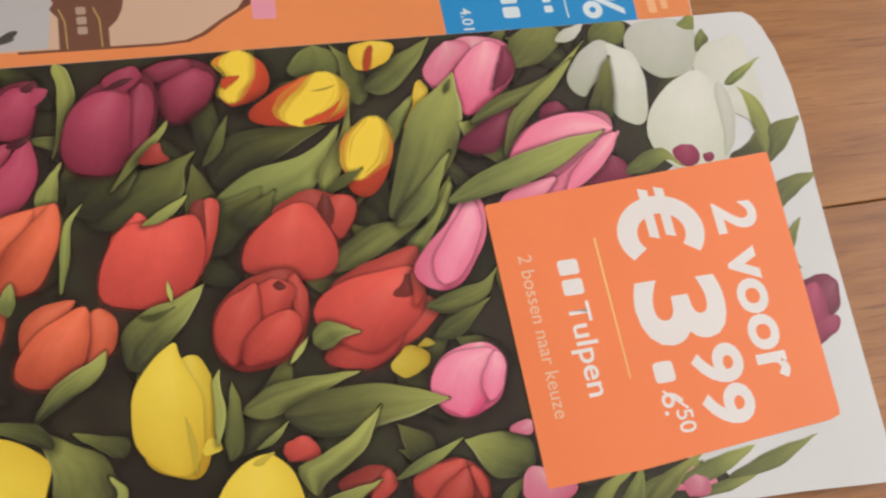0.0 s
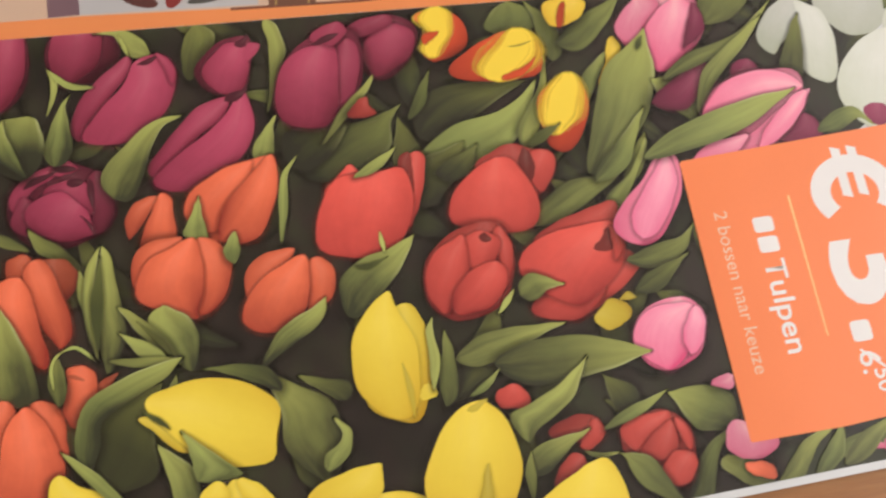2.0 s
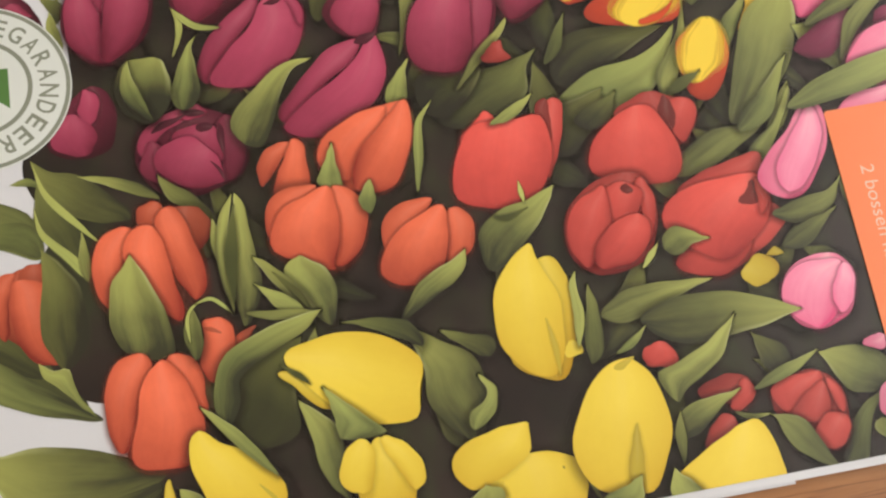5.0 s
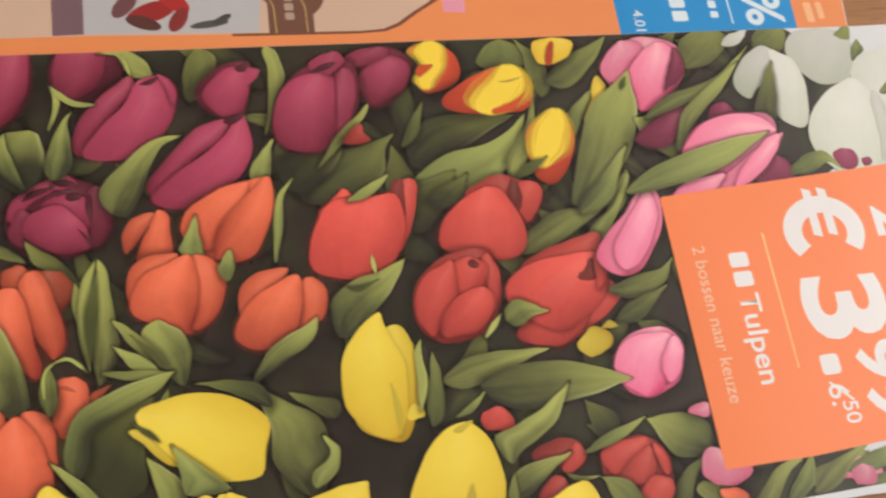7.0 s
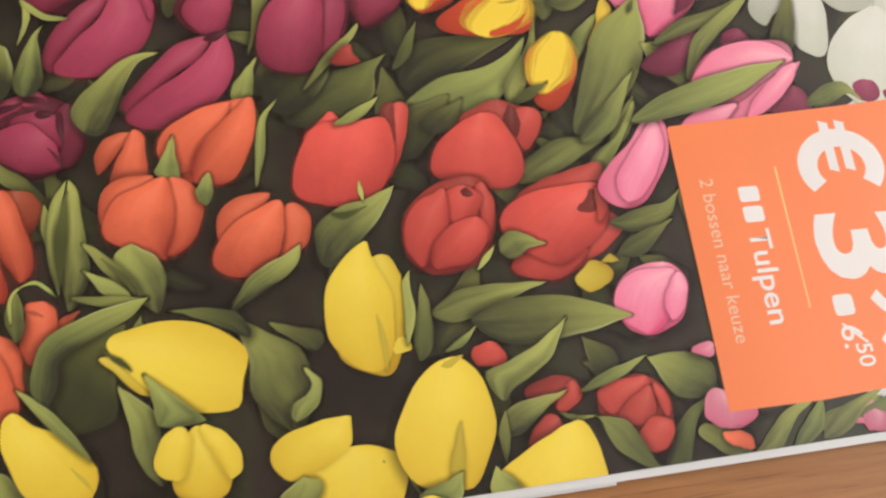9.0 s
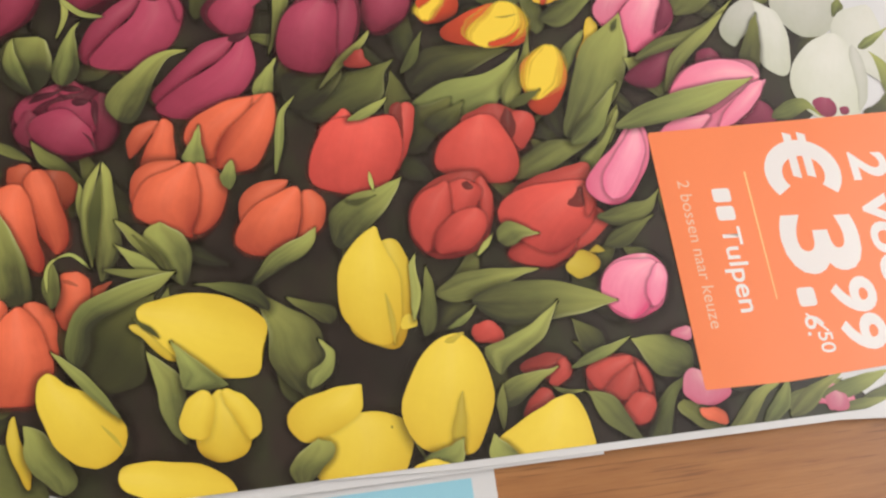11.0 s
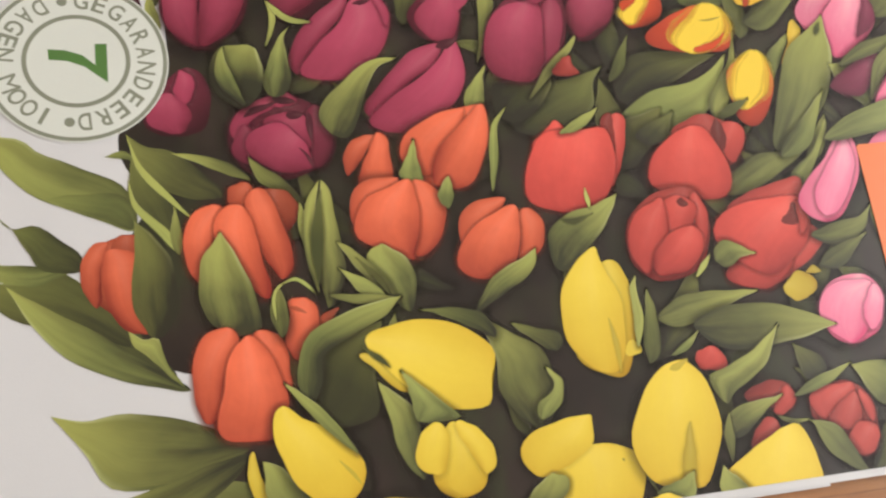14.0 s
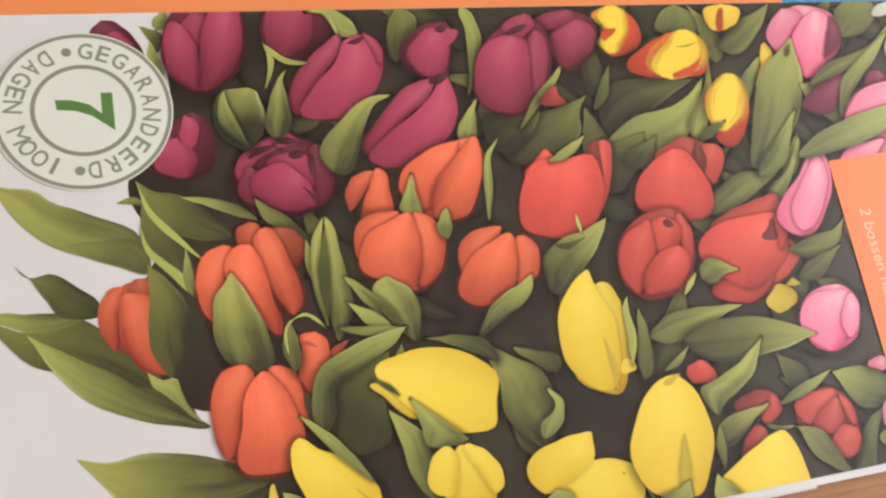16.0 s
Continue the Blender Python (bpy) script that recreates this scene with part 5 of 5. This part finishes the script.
leaf(0.9, "0030", (-69.4, -75.0), ((-71.5, -71.6),), (-72.2, -67.9), ((-70.3, -72.3),))
tulip(YELLOW)
petal(1.0, "1230", (-62.8, -74.2), ((-71.2, -71.5), (-73.8, -63.1), (-69.6, -54.9), (-65.3, -49.7)), (-60.5, -47.8), ((-57.9, -73.4), (-52.4, -63.4), (-53.8, -53.5), (-57.1, -48.5)))
petal(0.7, "3200", (-62.1, -73.5), ((-63.3, -69.4),), (-59.7, -61.0), ((-60.3, -71.9), (-59.6, -66.1)))
petal(0.75, "0000", (-62.1, -49.5), ((-60.5, -48.3),), (-57.2, -47.7), ((-60.2, -49.9),))
leaf(1.0, "1130", (-70.3, -74.5), ((-65.7, -72.7),), (-60.7, -71.0), ((-62.6, -76.7),))
tulip(YELLOW)
petal(1.0, "1220", (-68.6, -78.0), ((-73.4, -76.9), (-70.7, -75.1)), (-68.1, -74.6), ((-63.3, -78.0), (-65.1, -75.6)))
leaf(0.7, "0030", (-51.4, -70.4), ((-52.1, -64.8),), (-50.0, -59.8), ((-49.8, -65.0),))
tulip(YELLOW)
petal(1.0, "1220", (-46.0, -79.0), ((-54.5, -74.5), (-47.6, -69.0)), (-37.0, -64.5), ((-31.5, -78.4), (-30.6, -72.1), (-32.8, -65.3)))
leaf(1.1, "0230", (-47.5, -79.8), ((-55.2, -76.4),), (-53.9, -70.7), ((-49.4, -75.4),))
tulip(YELLOW)
petal(0.85, "1330", (-148.2, -70.6), ((-151.3, -63.5), (-151.7, -58.8)), (-150.5, -56.4), ((-147.4, -67.7), (-149.4, -60.9)))
leaf(0.95, "1230", (-142.0, -72.5), ((-148.1, -66.1),), (-148.9, -58.4), ((-139.3, -69.5), (-144.6, -60.7)))
tulip(YELLOW)
petal(1.0, "1220", (-109.4, -76.1), ((-120.1, -77.7), (-130.0, -73.6)), (-131.7, -70.1), ((-114.2, -70.7), (-123.4, -68.2), (-129.6, -68.2)))
tulip(YELLOW)
petal(1.0, "1230", (-136.1, -68.2), ((-142.4, -64.2), (-145.8, -57.3), (-146.4, -51.4)), (-144.5, -48.5), ((-131.0, -66.0), (-130.0, -60.8), (-135.6, -54.2), (-140.7, -51.1)))
petal(0.72, "0000", (-130.8, -64.9), ((-132.8, -62.6),), (-134.7, -59.8), ((-131.8, -62.6),))
leaf(0.95, "1020", (-130.8, -59.1), ((-137.7, -52.7), (-140.9, -48.5)), (-143.9, -44.1), ((-136.2, -50.6), (-140.6, -46.5)))


# ---- the price label ----
ORANGE_INK, CREAM = lin(246, 136, 84), lin(234, 230, 230)
label = part("price_label", flat([(0.3, -66.9), (0.0, -66.4), (0.0, -0.4), (0.6, 0.3), (40, 2.6), (79.4, 5.0), (80.2, 4.6), (80.0, -2.0), (77.6, -62.6), (77.2, -64.4), (74.0, -65.2), (52, -66.0), (24, -67.2)]),
             INK, leaflet, "orange price label printed on the page", ORANGE_INK)
lettering("2 voor", 59.2, -7.2, -53.3, 12.4, label, CREAM, 0.030)
arc = [(43.8 + 11.9 * math.cos(radians(a)), -12.6 - 9.6 * math.sin(radians(a))) for a in range(40, -221, -10)]
arc += [(43.8 + 6.6 * math.cos(radians(a)), -12.9 - 5.2 * math.sin(radians(a))) for a in range(-220, 41, 10)]
euro = part("euro_sign", flat(arc), INK, label, "", CREAM)
for x in (40.4, 44.9):
    part("stroke", flat([(x, -0.6), (x + 2.6, -1.4), (x + 2.6, -14.2), (x, -13.4)]), INK, label, "", CREAM)
lettering("3", 31.4, -24.4, -40.8, 24.2, label, CREAM, 0.030)
bar(31.9, -44.0, 37.2, -49.0, label, CREAM, "decimal_point")
lettering("99", 42.0, -42.2, -61.6, 13.8, label, CREAM, 0.030)
lettering("6.", 32.0, -51.4, -56.6, 5.6, label, CREAM, 0.006)
lettering("50", 34.8, -55.8, -61.2, 4.3, label, CREAM, 0.010)
part("strike", flat([(32.6, -50.9), (33.2, -50.7), (38.6, -55.6), (38.0, -55.9)]), INK, label, "", CREAM)
part("rule", flat([(25.5, -11.6), (26.0, -11.6), (25.9, -46.4), (25.6, -46.4)]), INK, label, "", lin(244, 206, 140))
bar(14.6, -16.0, 19.9, -19.8, label, CREAM)
bar(14.6, -20.9, 19.9, -24.8, label, CREAM)
lettering("Tulpen", 12.9, -26.6, -49.1, 7.2, label, CREAM, 0.012)
lettering("2 bossen naar keuze", 5.3, -13.4, -52.4, 3.4, label, lin(238, 196, 170), 0.0)

# ---- the seal ----
SEAL_GREEN, SEAL_PALE = lin(134, 139, 122), lin(217, 222, 215)
SX, SY, SR = -179.3, 24.4, 17.2
seal = part("seal", flat(ellipse(SX, SY, SR + 0.5, SR + 0.5, 0, 64)), INK, leaflet, "round pale printed guarantee seal with green rings", SEAL_PALE)


def ring(r0, r1):
    bm = bmesh.new()
    z = next_z()
    n = 72
    a = [bm.verts.new(((SX + r0 * math.cos(2 * math.pi * i / n)) * MM, (SY + r0 * math.sin(2 * math.pi * i / n)) * MM, z)) for i in range(n)]
    b = [bm.verts.new(((SX + r1 * math.cos(2 * math.pi * i / n)) * MM, (SY + r1 * math.sin(2 * math.pi * i / n)) * MM, z)) for i in range(n)]
    for i in range(n):
        k = (i + 1) % n
        bm.faces.new((a[i], b[i], b[k], a[k]))
    part("ring", bm, INK, seal, "", SEAL_GREEN)


ring(16.6, 17.4)
ring(9.35, 10.25)


def round_words(body, mid, span, inward):
    """Capitals along the ring; mid and span in degrees, seen from above."""
    for i, ch in enumerate(body):
        if ch == " ":
            continue
        f = (i / (len(body) - 1) - 0.5) * span
        a = mid - f if not inward else mid + f
        half = {"I": 0.4, "M": 1.75, "G": 1.4, "O": 1.45, "N": 1.4}.get(ch, 1.25)
        ob = lettering(ch, -1.9, half, -half, 3.7, seal, SEAL_GREEN, 0.0 if ch == "M" else 0.016, "letter")
        turn = radians(a if not inward else a + 180)
        r = 13.45
        m = Matrix.Translation((SX * MM + r * MM * math.cos(radians(a)), SY * MM + r * MM * math.sin(radians(a)), 0)) @ Matrix.Rotation(turn, 4, "Z")
        ob.data.transform(m)


round_words("GEGARANDEERD", 0, 170, False)
round_words("DAGEN MOOI", 181, 122, True)
for a in (101, 263):
    part("dot", flat(ellipse(SX + 13.45 * math.cos(radians(a)), SY + 13.45 * math.sin(radians(a)), 1.0, 1.0, 0, 16)), INK, seal, "", SEAL_GREEN)
SEVEN = lin(86, 126, 66)
part("digit", flat([(-184.7, 26.9), (-184.5, 24.6), (-181, 24.3), (-177.8, 23.0), (-173.5, 19.5), (-173.5, 28.1), (-175.8, 28.1), (-175.8, 23.4), (-178.2, 25.6), (-181.5, 26.7)]), INK, seal, "green figure seven", SEVEN)

# ---- the facing orange page ----
PAGE_ORANGE = lin(231, 141, 85)
Z2 = -0.0003
layer[0] = -1180
orange = part("orange_panel", flat([(-330, 46.75), (70.8, 46.75), (72.4, 60), (74.3, 169), (-330, 169)]), INK, leaflet, "orange printed ground of the facing page", PAGE_ORANGE)
bottle = part("bottle", flat([(-330, 51.0), (-133, 51.2), (-100, 50.4), (-69, 50.1), (-63, 50.5), (-59, 52.0), (-54.5, 55.2), (-50, 58.3), (-44, 61.5), (-34, 66), (-34, 78), (-60, 88), (-330, 90)]),
              INK, leaflet, "printed bottle outline in cream and rose", lin(206, 174, 152))
part("outline", flat([(-100, 49.9), (-69, 49.6), (-62.5, 50.0), (-58.4, 51.6), (-53.8, 54.9), (-46, 59.6), (-46, 60.6), (-54.6, 55.5), (-59.2, 52.3), (-63, 50.7), (-69, 50.3), (-100, 50.6)]), INK, bottle, "", lin(120, 70, 50))
part("outline", flat([(-50.5, 57.6), (-46.5, 59.2), (-43.0, 62), (-47, 62.5)]), INK, bottle, "", lin(110, 60, 46))
part("glass", flat([(-133.2, 51.6), (-93.6, 50.9), (-91.5, 66), (-133.0, 70)]), INK, bottle, "pale grey part of the bottle", lin(184, 181, 183))
part("band", flat([(-140, 51.4), (-133.2, 51.6), (-133.0, 70), (-140, 70)]), INK, bottle, "", lin(120, 92, 100))
bl = part("bottle_label", flat([(-91.2, 50.1), (-80.2, 49.8), (-80.0, 55.2), (-78.0, 57.2), (-76.8, 59.6), (-75.6, 64), (-93.0, 66), (-91.6, 62.6), (-92.6, 61.0), (-90.9, 58.6)]), INK, bottle, "dark brown label with gold lines", lin(112, 74, 58))
for dx in (1.4, 9.0):
    part("gold_line", flat([(-91.0 + dx, 50.4), (-90.7 + dx, 50.4), (-90.7 + dx, 57.6), (-91.9 + dx, 61.0), (-92.2 + dx, 61.0), (-91.0 + dx, 57.4)]), INK, bl, "", lin(190, 158, 96))
for i in range(3):
    bar(-86.9, 54.0 + i * 2.6, -84.7, 56.0 + i * 2.6, bl, lin(176, 152, 134))
rng = random.Random(4)
for x, y, w, h, turn, c in ((-118, 57.0, 6, 2.6, 20, (150, 40, 40)), (-113, 60, 4.6, 2.2, -40, (170, 44, 40)), (-120, 54.2, 4.2, 1.7, -20, (90, 50, 46)),
                            (-105, 53.4, 4.6, 1.0, 8, (80, 78, 74)), (-102, 54.6, 2.6, 0.9, 30, (70, 66, 60)), (-112, 54.8, 3.6, 1.8, 60, (130, 46, 44)), (-124, 59, 4, 2, 50, (110, 70, 70))):
    part("butterfly_wing", flat(ellipse(x, y, w, h, turn, 20)), INK, bottle, "", lin(*c))
part("pink_patch", flat([(-46.9, 55.0), (-41.2, 54.7), (-40.6, 62), (-46.6, 62)]), INK, leaflet, "small pink printed patch", lin(226, 150, 170))
blue = part("blue_label", flat([(0.6, 46.8), (54.5, 46.8), (55.6, 72), (0.8, 72)]), INK, leaflet, "bright blue printed discount label", lin(28, 140, 206))
PALE = lin(214, 228, 236)
lettering("%", 39.4, 58.5, 48.2, 12.0, blue, PALE, 0.02)
bar(34.6, 56.5, 35.0, 49.0, blue, PALE)
bar(28.6, 53.0, 31.0, 51.0, blue, PALE)
bar(28.6, 56.4, 31.0, 54.0, blue, PALE)
bar(17.0, 53.4, 21.6, 50.2, blue, PALE)
bar(17.0, 57.6, 21.6, 54.4, blue, PALE)
lettering("4.01", 5.4, 54.0, 47.6, 3.0, blue, PALE, 0.01)
bar(58.5, 55.0, 61.0, 48.6, leaflet, lin(240, 180, 134), "fine_print")
bar(62.5, 55.0, 64.5, 49.6, leaflet, lin(240, 180, 134), "fine_print")
